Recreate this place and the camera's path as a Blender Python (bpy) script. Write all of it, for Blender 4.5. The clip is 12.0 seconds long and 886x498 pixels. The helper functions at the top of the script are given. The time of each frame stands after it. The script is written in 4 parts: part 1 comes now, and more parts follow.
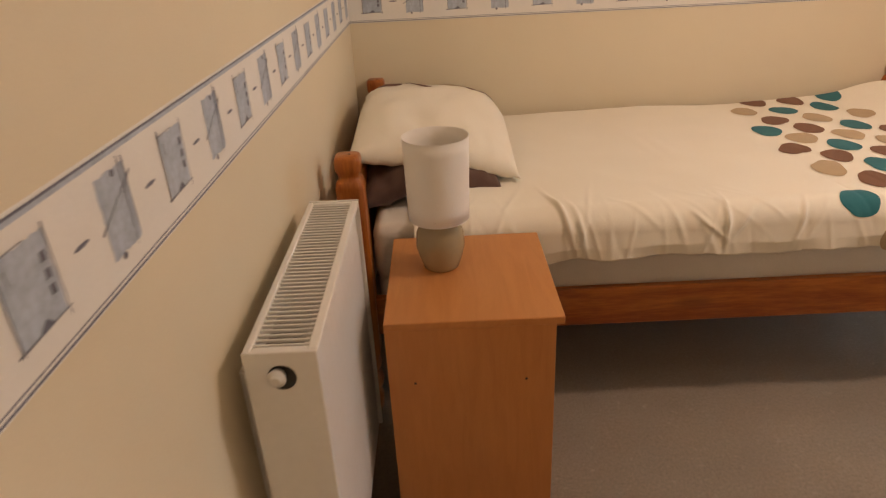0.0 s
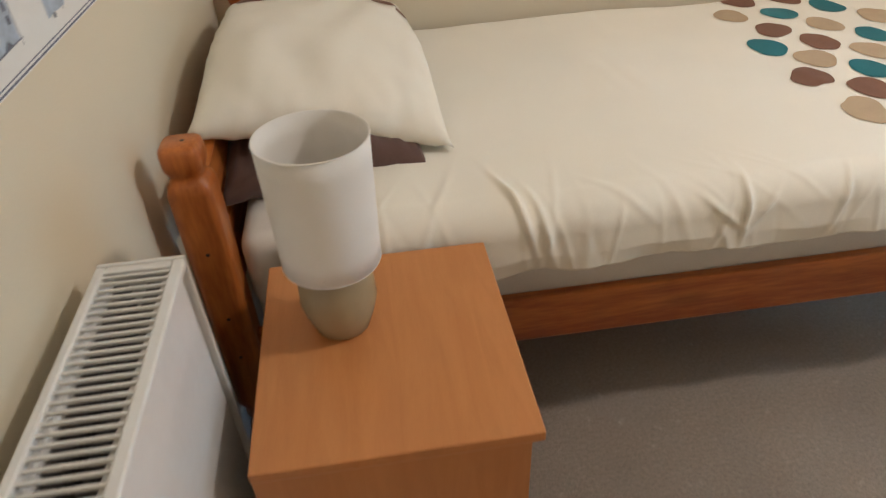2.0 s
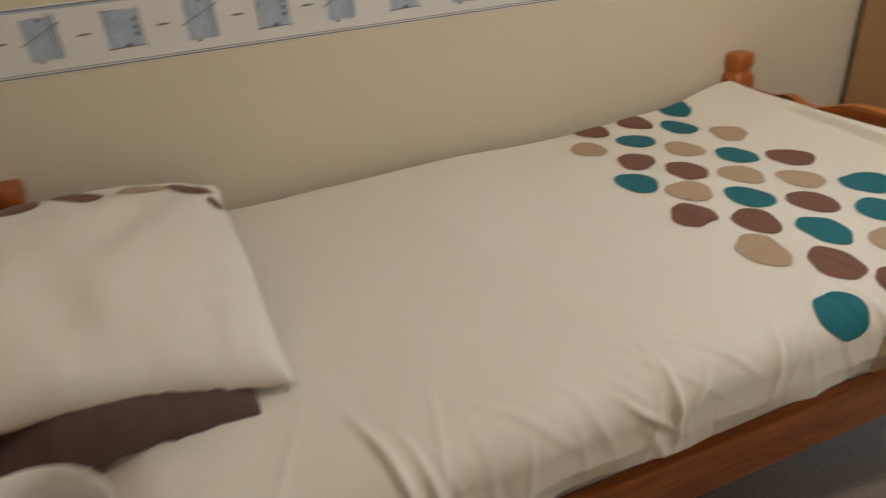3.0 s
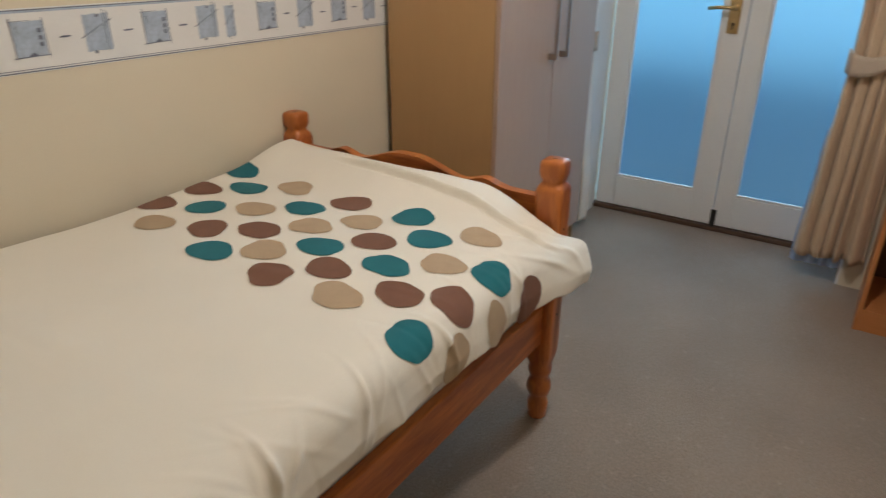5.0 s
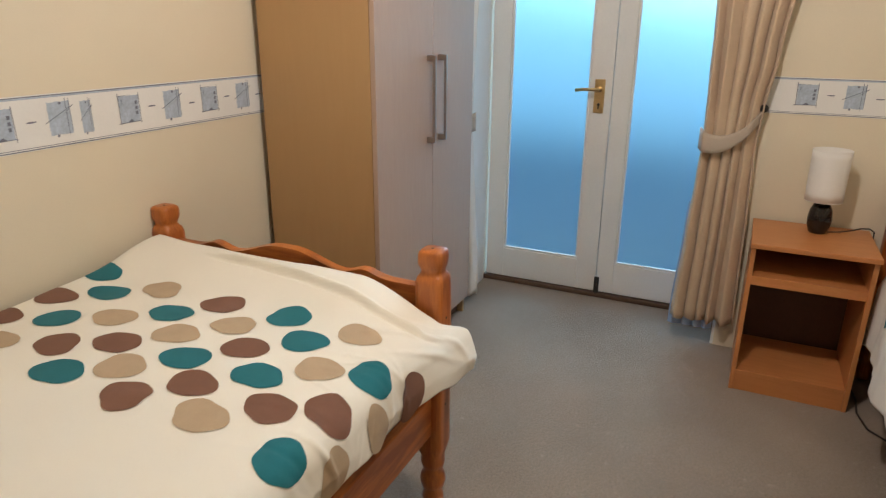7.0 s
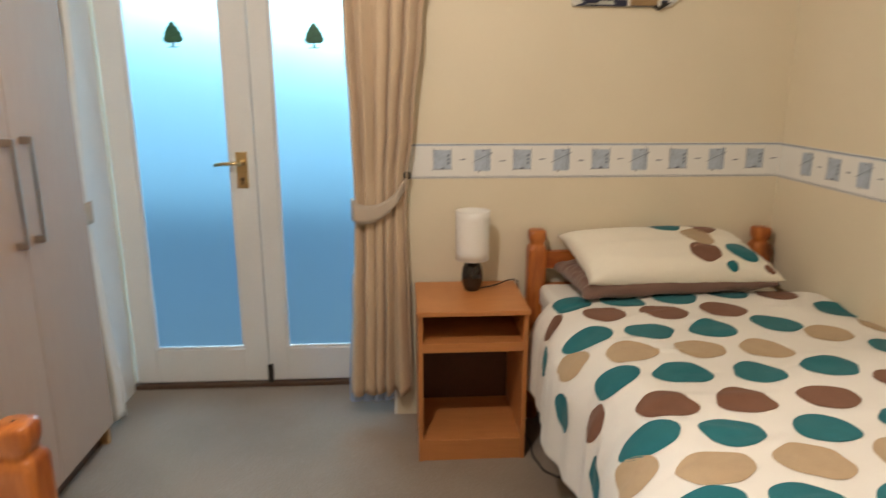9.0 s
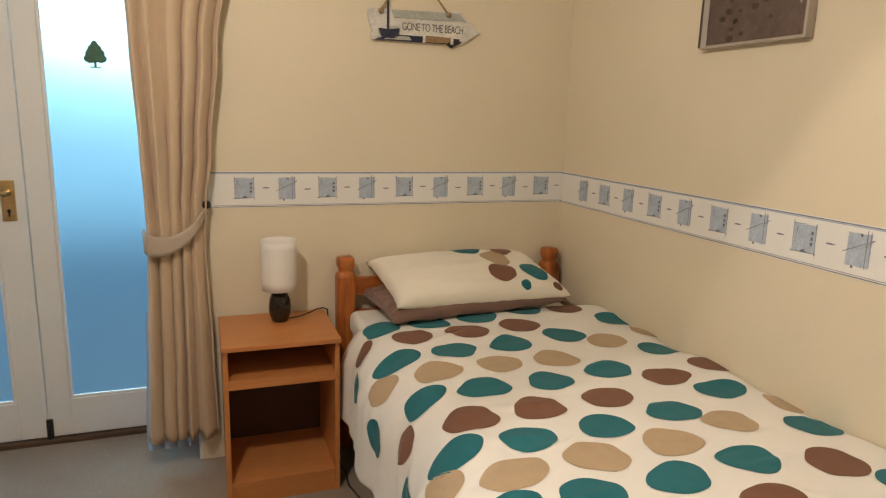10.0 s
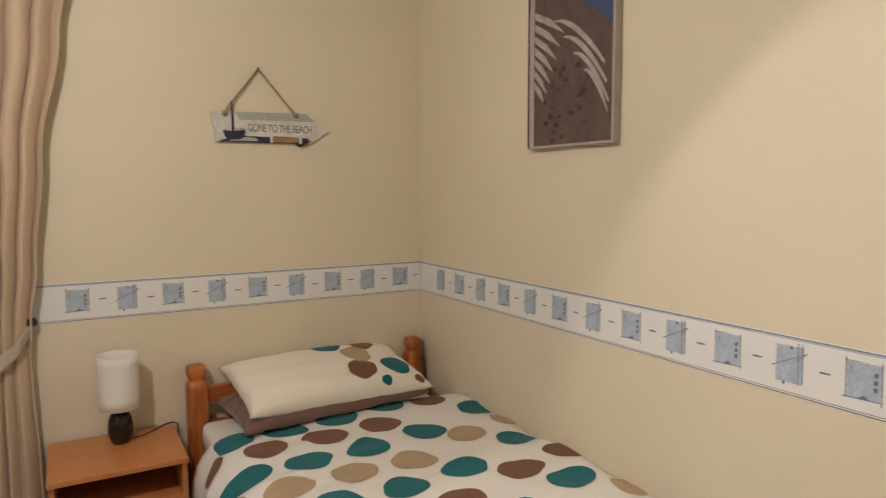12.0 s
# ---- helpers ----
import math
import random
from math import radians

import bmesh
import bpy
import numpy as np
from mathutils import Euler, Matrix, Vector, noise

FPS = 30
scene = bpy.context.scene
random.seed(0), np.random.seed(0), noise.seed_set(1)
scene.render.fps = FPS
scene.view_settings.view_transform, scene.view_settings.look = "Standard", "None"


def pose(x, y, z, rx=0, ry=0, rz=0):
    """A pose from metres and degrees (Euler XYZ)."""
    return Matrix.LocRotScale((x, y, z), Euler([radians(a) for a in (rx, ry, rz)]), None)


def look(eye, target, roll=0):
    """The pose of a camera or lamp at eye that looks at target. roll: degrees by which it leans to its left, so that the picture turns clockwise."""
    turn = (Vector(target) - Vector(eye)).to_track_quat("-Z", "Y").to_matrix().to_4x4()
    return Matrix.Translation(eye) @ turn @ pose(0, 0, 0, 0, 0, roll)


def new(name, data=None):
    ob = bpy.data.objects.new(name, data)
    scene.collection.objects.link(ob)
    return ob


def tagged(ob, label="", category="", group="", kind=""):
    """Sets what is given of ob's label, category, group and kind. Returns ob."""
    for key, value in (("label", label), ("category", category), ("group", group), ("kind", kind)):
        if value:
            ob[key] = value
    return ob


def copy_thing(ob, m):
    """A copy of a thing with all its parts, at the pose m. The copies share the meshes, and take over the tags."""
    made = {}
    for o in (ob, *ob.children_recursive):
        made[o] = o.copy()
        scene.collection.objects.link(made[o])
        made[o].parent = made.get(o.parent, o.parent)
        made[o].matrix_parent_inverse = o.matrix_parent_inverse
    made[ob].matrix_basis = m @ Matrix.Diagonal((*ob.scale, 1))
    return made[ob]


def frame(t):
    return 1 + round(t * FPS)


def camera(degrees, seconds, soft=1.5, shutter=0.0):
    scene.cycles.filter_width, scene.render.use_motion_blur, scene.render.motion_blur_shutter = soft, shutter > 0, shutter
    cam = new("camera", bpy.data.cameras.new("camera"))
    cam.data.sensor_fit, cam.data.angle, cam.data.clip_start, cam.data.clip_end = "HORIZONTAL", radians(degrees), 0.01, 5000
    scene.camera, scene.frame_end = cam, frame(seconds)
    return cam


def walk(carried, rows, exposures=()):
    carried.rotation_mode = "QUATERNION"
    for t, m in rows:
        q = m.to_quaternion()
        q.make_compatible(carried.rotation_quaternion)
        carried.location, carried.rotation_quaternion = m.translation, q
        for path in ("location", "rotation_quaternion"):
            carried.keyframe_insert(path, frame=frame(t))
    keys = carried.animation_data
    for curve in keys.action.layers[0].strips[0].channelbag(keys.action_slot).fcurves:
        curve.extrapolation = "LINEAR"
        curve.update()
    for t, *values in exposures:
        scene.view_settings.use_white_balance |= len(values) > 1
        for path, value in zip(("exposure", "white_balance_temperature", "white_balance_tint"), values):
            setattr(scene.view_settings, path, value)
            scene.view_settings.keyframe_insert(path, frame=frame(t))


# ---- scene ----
cam = camera(68.2, 12.0, soft=1.2, shutter=0.4)
EXPOSURES = [(0.0, -0.15, 8600, 28), (0.5, -0.02, 7300, 24), (1.0, 0.05, 6600, 18), (1.5, 0.08, 6300, 12), (2.5, -0.05, 6200, 12), (3.0, -0.42, 6300, 11), (3.5, -0.63, 6350, 11), (5.5, -0.14, 6300, 12), (6.5, -0.04, 6350, 12), (8.5, 0.18, 6950, 12), (9.0, 0.14, 6950, 12), (10.5, -0.02, 7250, 12), (11.5, -0.02, 6850, 12), (12.0, -0.12, 6500, 12)]
PATH = [
    (0, (0.32, -2.511, 1.302), (0.305, -0.717, 0.417), -2.9),
    (0.5, (0.352, -2.319, 1.29), (0.353, -0.556, 0.347), -1.3),
    (1, (0.327, -2.15, 1.272), (0.359, -0.443, 0.231), -2.1),
    (1.5, (0.316, -2.045, 1.253), (0.451, -0.408, 0.112), -3.0),
    (2, (0.372, -1.901, 1.268), (0.558, -0.319, 0.06), -2.8),
    (2.5, (0.43, -1.756, 1.265), (0.631, -0.095, 0.169), -2.9),
    (3, (0.496, -1.564, 1.269), (1.086, 0.089, 0.311), -4.9),
    (3.5, (0.553, -1.505, 1.256), (1.423, 0.042, 0.335), -2.4),
    (5.3, (0.627, -1.577, 1.247), (2.201, -0.67, 0.41), 0.2),
    (5.5, (0.645, -1.564, 1.252), (2.249, -0.715, 0.412), 0.3),
    (6, (0.633, -1.595, 1.273), (2.274, -0.802, 0.449), 0.4),
    (6.5, (0.633, -1.598, 1.29), (2.312, -0.765, 0.592), 0.3),
    (6.7, (0.639, -1.584, 1.298), (2.337, -0.763, 0.631), 0.3),
    (8.3, (0.909, -1.684, 1.306), (2.731, -1.209, 0.63), 0.3),
    (8.5, (0.921, -1.674, 1.325), (2.79, -1.389, 0.672), 0.7),
    (9, (0.974, -1.602, 1.346), (2.909, -1.728, 0.857), 0.1),
    (9.5, (0.961, -1.593, 1.351), (2.868, -2.05, 0.961), 1.6),
    (10, (0.958, -1.624, 1.35), (2.797, -2.301, 0.95), 1.7),
    (10.5, (0.973, -1.656, 1.341), (2.815, -2.329, 0.946), 1.3),
    (11, (0.958, -1.682, 1.379), (2.83, -2.274, 0.997), 0.6),
    (11.5, (0.927, -1.753, 1.444), (2.745, -2.549, 1.197), 0.1),
    (12, (0.919, -1.748, 1.445), (2.648, -2.737, 1.261), -0.2),
]
walk(cam, [(t, look(eye, target, roll)) for t, eye, target, roll in PATH], EXPOSURES)

# ---- world and lamps ----
EAST, SOUTH, CEIL = 3.478, -3.098, 2.40          # the room runs x 0..EAST, y SOUTH..0
DOOR_X, DOOR_N, DOOR_S, DOOR_H = 3.788, -0.385, -1.575, 2.06

world = bpy.data.worlds.new("world")
scene.world = world
world.use_nodes = True
wn, wl = world.node_tree.nodes, world.node_tree.links
sky = wn.new("ShaderNodeTexSky")
sky.sky_type = "NISHITA"
sky.sun_disc = False
sky.sun_elevation = radians(30)
sky.sun_rotation = radians(84)
tint = wn.new("ShaderNodeMix")
tint.data_type, tint.blend_type = "RGBA", "MULTIPLY"
tint.inputs[0].default_value = 1.0
wl.new(sky.outputs[0], tint.inputs[6])
tint.inputs[7].default_value = (1.75, 2.8, 3.4, 1)
wl.new(tint.outputs[2], wn["Background"].inputs[0])
wn["Background"].inputs[1].default_value = 0.20

LAMP = (1.92, -1.34)
bulb_light = new("bulb_light", bpy.data.lights.new("bulb_light", "POINT"))
bulb_light.data.energy = 44
bulb_light.data.color = (1.0, 0.93, 0.86)
bulb_light.data.shadow_soft_size = 0.05
bulb_light.location = (*LAMP, 2.14)
spot_light = new("spot_light", bpy.data.lights.new("spot_light", "SPOT"))
spot_light.data.energy = 42
spot_light.data.color = (1.0, 0.92, 0.84)
spot_light.data.spot_size, spot_light.data.spot_blend = radians(83), 0.22
spot_light.data.shadow_soft_size = 0.03
SPOT_EYE, SPOT_AIM = (1.74, -1.69, 2.24), (1.07, -3.10, 0.39)
spot_light.matrix_world = look(SPOT_EYE, SPOT_AIM)

# the overcast evening sky's main direction
sun = new("sun", bpy.data.lights.new("sun", "SUN"))
sun.data.energy, sun.data.angle = 1.5, radians(55)
sun.data.color = (0.50, 0.72, 1.0)
sun.matrix_world = look((8 * math.sin(radians(84)), 8 * math.cos(radians(84)), 8 * math.tan(radians(30))), (0, 0, 0))

# daylight of the garden behind the two frosted panes
day_light = new("day_light", bpy.data.lights.new("day_light", "AREA"))
day_light.data.shape, day_light.data.size, day_light.data.size_y = "RECTANGLE", 4.5, 3.0
day_light.data.energy = 42
day_light.data.color = (0.34, 0.68, 1.0)
day_light.matrix_world = look((DOOR_X + 2.6, (DOOR_N + DOOR_S) / 2, 1.75), (DOOR_X, (DOOR_N + DOOR_S) / 2, 1.2))


# ---- materials ----
def mat(name, col, rough=0.6, var=0.12, scale=8.0, fine=120.0, bump=0.1, metal=0.0, stretch=(1, 1, 1), per_object=0.0, sheen=0.0, spec=0.5):
    """A surface with variation at two scales and a fine relief."""
    m = bpy.data.materials.new(name)
    m.use_nodes = True
    n, l = m.node_tree.nodes, m.node_tree.links
    b = n["Principled BSDF"]
    tc, mp = n.new("ShaderNodeTexCoord"), n.new("ShaderNodeMapping")
    mp.inputs["Scale"].default_value = stretch
    l.new(tc.outputs["Object"], mp.inputs[0])
    big, small = n.new("ShaderNodeTexNoise"), n.new("ShaderNodeTexNoise")
    big.inputs["Scale"].default_value, big.inputs["Detail"].default_value = scale, 4
    small.inputs["Scale"].default_value, small.inputs["Detail"].default_value = fine, 3
    for t in (big, small):
        l.new(mp.outputs[0], t.inputs["Vector"])
    add = n.new("ShaderNodeMath")
    add.operation = "ADD"
    l.new(big.outputs[0], add.inputs[0]), l.new(small.outputs[0], add.inputs[1])
    rng = n.new("ShaderNodeMapRange")
    rng.inputs[1].default_value, rng.inputs[2].default_value = 0.6, 1.4
    rng.inputs[3].default_value, rng.inputs[4].default_value = 1 - var, 1 + var
    l.new(add.outputs[0], rng.inputs[0])
    last = rng.outputs[0]
    if per_object:
        info, r2, mul = n.new("ShaderNodeObjectInfo"), n.new("ShaderNodeMapRange"), n.new("ShaderNodeMath")
        r2.inputs[3].default_value, r2.inputs[4].default_value = 1 - per_object, 1 + per_object
        mul.operation = "MULTIPLY"
        l.new(info.outputs["Random"], r2.inputs[0])
        l.new(last, mul.inputs[0]), l.new(r2.outputs[0], mul.inputs[1])
        last = mul.outputs[0]
    mix = n.new("ShaderNodeMix")
    mix.data_type, mix.blend_type = "RGBA", "MULTIPLY"
    mix.inputs[0].default_value = 1
    mix.inputs[6].default_value = (*col, 1)
    l.new(last, mix.inputs[7])
    l.new(mix.outputs[2], b.inputs["Base Color"])
    b.inputs["Roughness"].default_value, b.inputs["Metallic"].default_value = rough, metal
    b.inputs["Specular IOR Level"].default_value = spec
    if sheen:
        b.inputs["Sheen Weight"].default_value = sheen
    if bump:
        bp = n.new("ShaderNodeBump")
        bp.inputs["Strength"].default_value, bp.inputs["Distance"].default_value = bump, 0.004
        l.new(add.outputs[0], bp.inputs["Height"])
        l.new(bp.outputs[0], b.inputs["Normal"])
    return m


def wood(name, dark, light, axis="x", rough=0.35, rings=14.0, fineness=1.0, contrast=1.0, knots=True):
    """Timber with its grain along one axis."""
    m = bpy.data.materials.new(name)
    m.use_nodes = True
    n, l = m.node_tree.nodes, m.node_tree.links
    b = n["Principled BSDF"]
    tc, mp = n.new("ShaderNodeTexCoord"), n.new("ShaderNodeMapping")
    sc = {"x": (0.12, 1, 1), "y": (1, 0.12, 1), "z": (1, 1, 0.12)}[axis]
    mp.inputs["Scale"].default_value = [q * fineness for q in sc]
    info, off = n.new("ShaderNodeObjectInfo"), n.new("ShaderNodeVectorMath")
    off.operation = "MULTIPLY_ADD"
    off.inputs[1].default_value = (3, 5, 7)
    l.new(info.outputs["Random"], off.inputs[0])
    l.new(tc.outputs["Object"], off.inputs[2])
    l.new(off.outputs[0], mp.inputs[0])
    ring, fib = n.new("ShaderNodeTexNoise"), n.new("ShaderNodeTexNoise")
    ring.inputs["Scale"].default_value, ring.inputs["Detail"].default_value, ring.inputs["Distortion"].default_value = rings, 3, 1.2
    fib.inputs["Scale"].default_value, fib.inputs["Detail"].default_value = rings * 14, 2
    for t in (ring, fib):
        l.new(mp.outputs[0], t.inputs["Vector"])
    wav = n.new("ShaderNodeMath")
    wav.operation = "MULTIPLY_ADD"
    wav.inputs[1].default_value = 0.3
    l.new(fib.outputs[0], wav.inputs[0]), l.new(ring.outputs[0], wav.inputs[2])
    ramp = n.new("ShaderNodeValToRGB")
    half = 0.18 / contrast
    ramp.color_ramp.elements[0].position, ramp.color_ramp.elements[1].position = 0.65 - half, 0.65 + half
    ramp.color_ramp.elements[0].color, ramp.color_ramp.elements[1].color = (*dark, 1), (*light, 1)
    l.new(wav.outputs[0], ramp.inputs[0])
    if knots:
        vor, dark_of, mul = n.new("ShaderNodeTexVoronoi"), n.new("ShaderNodeMapRange"), n.new("ShaderNodeMix")
        mp2 = n.new("ShaderNodeMapping")
        mp2.inputs["Scale"].default_value = [3.0 if q < 1 else 9.0 for q in sc]
        l.new(off.outputs[0], mp2.inputs[0])
        l.new(mp2.outputs[0], vor.inputs["Vector"])
        vor.inputs["Scale"].default_value = 1.0
        dark_of.inputs[1].default_value, dark_of.inputs[2].default_value = 0.06, 0.24
        dark_of.inputs[3].default_value, dark_of.inputs[4].default_value = 0.42, 1.0
        l.new(vor.outputs["Distance"], dark_of.inputs[0])
        mul.data_type, mul.blend_type = "RGBA", "MULTIPLY"
        mul.inputs[0].default_value = 1
        l.new(ramp.outputs[0], mul.inputs[6]), l.new(dark_of.outputs[0], mul.inputs[7])
        l.new(mul.outputs[2], b.inputs["Base Color"])
    else:
        l.new(ramp.outputs[0], b.inputs["Base Color"])
    b.inputs["Roughness"].default_value = rough
    bp = n.new("ShaderNodeBump")
    bp.inputs["Strength"].default_value, bp.inputs["Distance"].default_value = 0.12, 0.002
    l.new(wav.outputs[0], bp.inputs["Height"]), l.new(bp.outputs[0], b.inputs["Normal"])
    return m


def carpet():
    """Short pile: fine tufts, pale flecks and broad trodden patches."""
    m = mat("beige_carpet", (0.318, 0.250, 0.194), 0.95, 0.26, 120, 420, 0.7, sheen=0.2, spec=0.1)
    n, l = m.node_tree.nodes, m.node_tree.links
    b = n["Principled BSDF"]
    last = b.inputs["Base Color"].links[0].from_socket
    tc = n.new("ShaderNodeTexCoord")
    for scale, detail, low, high, dark, light in ((2.6, 3, 0.34, 0.66, 0.90, 1.05), (38, 2, 0.64, 0.76, 1.0, 1.28)):
        t, r, mx = n.new("ShaderNodeTexNoise"), n.new("ShaderNodeMapRange"), n.new("ShaderNodeMix")
        t.inputs["Scale"].default_value, t.inputs["Detail"].default_value = scale, detail
        l.new(tc.outputs["Object"], t.inputs["Vector"])
        for k, value in enumerate((low, high, dark, light)):
            r.inputs[k + 1].default_value = value
        l.new(t.outputs[0], r.inputs[0])
        mx.data_type, mx.blend_type = "RGBA", "MULTIPLY"
        mx.inputs[0].default_value = 1
        l.new(last, mx.inputs[6]), l.new(r.outputs[0], mx.inputs[7])
        last = mx.outputs[2]
    l.new(last, b.inputs["Base Color"])
    return m


WALL = mat("cream_wall_paint", (0.74, 0.655, 0.50), 0.75, 0.03, 3, 260, 0.05)
CEILING = mat("ceiling_paint", (0.82, 0.80, 0.75), 0.9, 0.03, 3, 150, 0.1)
WHITE = mat("white_gloss_paint", (0.80, 0.79, 0.76), 0.38, 0.03, 6, 90, 0.05)
RAD_WHITE = mat("radiator_enamel", (0.80, 0.79, 0.77), 0.3, 0.03, 6, 60, 0.03)
# dark tone painted for the unlit inside of the radiator
RAD_SHADE = mat("radiator_inside_shade", (0.16, 0.14, 0.13), 0.6, 0.2, 20, 80, 0.1)
CARPET = carpet()
PINE = {a: wood("pine_" + a, (0.29, 0.068, 0.013), (0.54, 0.172, 0.037), a, 0.3, contrast=1.25) for a in "xyz"}
BEECH = {a: wood("beech_laminate_" + a, (0.50, 0.192, 0.060), (0.57, 0.235, 0.080), a, 0.36, 40, 1.0, 0.7, knots=False) for a in "xyz"}
# the shade inside the furniture is put into this dark colour
BEECH_SHADED = mat("beech_shaded_inside", (0.085, 0.033, 0.016), 0.6, 0.15, 10, 100, 0.05)
OAK = wood("oak_side_laminate", (0.445, 0.268, 0.118), (0.472, 0.286, 0.129), "z", 0.5, 30, 1.0, 0.5, knots=False)
LILAC = wood("pale_wardrobe_front", (0.43, 0.302, 0.228), (0.465, 0.328, 0.248), "z", 0.5, 60, 1.0, 0.6, knots=False)
PLINTH = mat("wardrobe_plinth", (0.11, 0.055, 0.03), 0.5, 0.2, 20, 100, 0.05)
STEEL = mat("brushed_steel", (0.42, 0.38, 0.35), 0.35, 0.08, 30, 300, 0.05, 1.0)
BRASS = mat("worn_brass", (0.62, 0.46, 0.24), 0.3, 0.15, 30, 200, 0.05, 1.0)
BLACK = mat("black_metal", (0.02, 0.018, 0.016), 0.45, 0.2, 30, 200, 0.05)
LINEN = mat("cream_cotton", (0.85, 0.80, 0.69), 0.85, 0.03, 5, 500, 0.10, sheen=0.25, spec=0.2)
WHITE_COTTON = mat("white_duvet_cotton", (0.83, 0.80, 0.75), 0.85, 0.03, 5, 500, 0.10, sheen=0.2, spec=0.2)
SHEET = mat("white_cotton_sheet", (0.80, 0.77, 0.72), 0.85, 0.04, 6, 400, 0.12, sheen=0.2, spec=0.2)
MATTRESS = mat("mattress_ticking", (0.74, 0.71, 0.66), 0.85, 0.05, 10, 300, 0.15, spec=0.2)
MAUVE = mat("mauve_brown_cotton", (0.115, 0.064, 0.051), 0.8, 0.12, 6, 400, 0.12, sheen=0.3, spec=0.2)
MAUVE_LIGHT = mat("faded_mauve_cotton", (0.20, 0.118, 0.092), 0.8, 0.12, 6, 400, 0.12, sheen=0.3, spec=0.2)
TEAL = mat("teal_print", (0.012, 0.145, 0.172), 0.8, 0.10, 30, 500, 0.08, sheen=0.1, spec=0.2)
BROWN = mat("brown_print", (0.195, 0.090, 0.056), 0.8, 0.10, 30, 500, 0.08, sheen=0.1, spec=0.2)
TAN = mat("tan_print", (0.47, 0.345, 0.22), 0.8, 0.08, 30, 500, 0.08, sheen=0.1, spec=0.2)
CURTAIN = mat("beige_curtain_cloth", (0.58, 0.445, 0.312), 0.85, 0.05, 8, 500, 0.12, sheen=0.2, spec=0.2)
TIE = mat("taupe_tie_cloth", (0.46, 0.385, 0.31), 0.85, 0.05, 8, 400, 0.1, sheen=0.2, spec=0.2)
LINING = mat("white_curtain_lining", (0.78, 0.75, 0.70), 0.85, 0.04, 8, 300, 0.1, spec=0.2)
# curtain lining with the blue of the daylight mixed into its colour
DAYLIT_LINING = mat("daylit_curtain_lining", (0.36, 0.47, 0.66), 0.85, 0.06, 8, 300, 0.1, spec=0.2)
PAPER = mat("border_paper", (0.80, 0.79, 0.76), 0.8, 0.03, 12, 200, 0.03)
INK = mat("border_ink", (0.165, 0.175, 0.225), 0.8, 0.35, 60, 200, 0)
WASH = mat("border_blue_wash", (0.42, 0.49, 0.58), 0.8, 0.22, 28, 120, 0)
TAUPE = mat("taupe_ceramic", (0.36, 0.28, 0.17), 0.22, 0.05, 12, 60, 0.02)
GLAZE = mat("black_glazed_ceramic", (0.018, 0.013, 0.010), 0.12, 0.1, 12, 60, 0.01)
CABLE = mat("black_cable", (0.03, 0.02, 0.015), 0.5, 0.1, 30, 100, 0)
WOODEN_SIGN = mat("whitewashed_board", (0.66, 0.64, 0.58), 0.8, 0.25, 10, 90, 0.3, stretch=(1, 0.3, 1.5))
GREY_SIGN = mat("grey_green_board", (0.42, 0.43, 0.38), 0.8, 0.2, 12, 90, 0.2)
NAVY = mat("navy_paint", (0.018, 0.022, 0.05), 0.6, 0.2, 30, 120, 0.1)
DRIFT = mat("driftwood_brown", (0.33, 0.21, 0.10), 0.8, 0.3, 20, 120, 0.2)
ROPE = mat("jute_rope", (0.33, 0.23, 0.13), 0.9, 0.25, 60, 300, 0.5)
SIGN_INK = mat("sign_lettering", (0.13, 0.12, 0.12), 0.8, 0.15, 40, 100, 0)
SAND = mat("photo_sand", (0.105, 0.072, 0.062), 0.45, 0.35, 9, 50, 0)
FOOT = mat("photo_footprints", (0.05, 0.032, 0.03), 0.45, 0.3, 30, 90, 0)
STREAK = mat("photo_pale_streak", (0.40, 0.36, 0.33), 0.45, 0.3, 20, 70, 0)
PHOTO_BLUE = mat("photo_blue_sea", (0.035, 0.07, 0.17), 0.45, 0.25, 10, 60, 0)
CANVAS = mat("canvas_edge", (0.42, 0.37, 0.32), 0.7, 0.15, 20, 200, 0.1)
LEAF = mat("green_transfer", (0.03, 0.13, 0.075), 0.5, 0.3, 40, 150, 0)
TIMBER = mat("threshold_timber", (0.10, 0.055, 0.032), 0.6, 0.25, 12, 120, 0.2)
RENDER = mat("pale_render", (0.56, 0.66, 0.64), 0.9, 0.15, 1.5, 40, 0.2)
PAVING = mat("patio_paving", (0.20, 0.21, 0.22), 0.9, 0.2, 3, 60, 0.3)


def shade_cloth():
    m = mat("white_lampshade_cloth", (0.88, 0.85, 0.80), 0.8, 0.02, 10, 500, 0.08, spec=0.2)
    n, l = m.node_tree.nodes, m.node_tree.links
    tr, mx = n.new("ShaderNodeBsdfTranslucent"), n.new("ShaderNodeMixShader")
    tr.inputs[0].default_value = (0.8, 0.74, 0.66, 1)
    mx.inputs[0].default_value = 0.08
    l.new(n["Principled BSDF"].outputs[0], mx.inputs[1]), l.new(tr.outputs[0], mx.inputs[2])
    l.new(mx.outputs[0], n["Material Output"].inputs[0])
    return m


SHADE = shade_cloth()


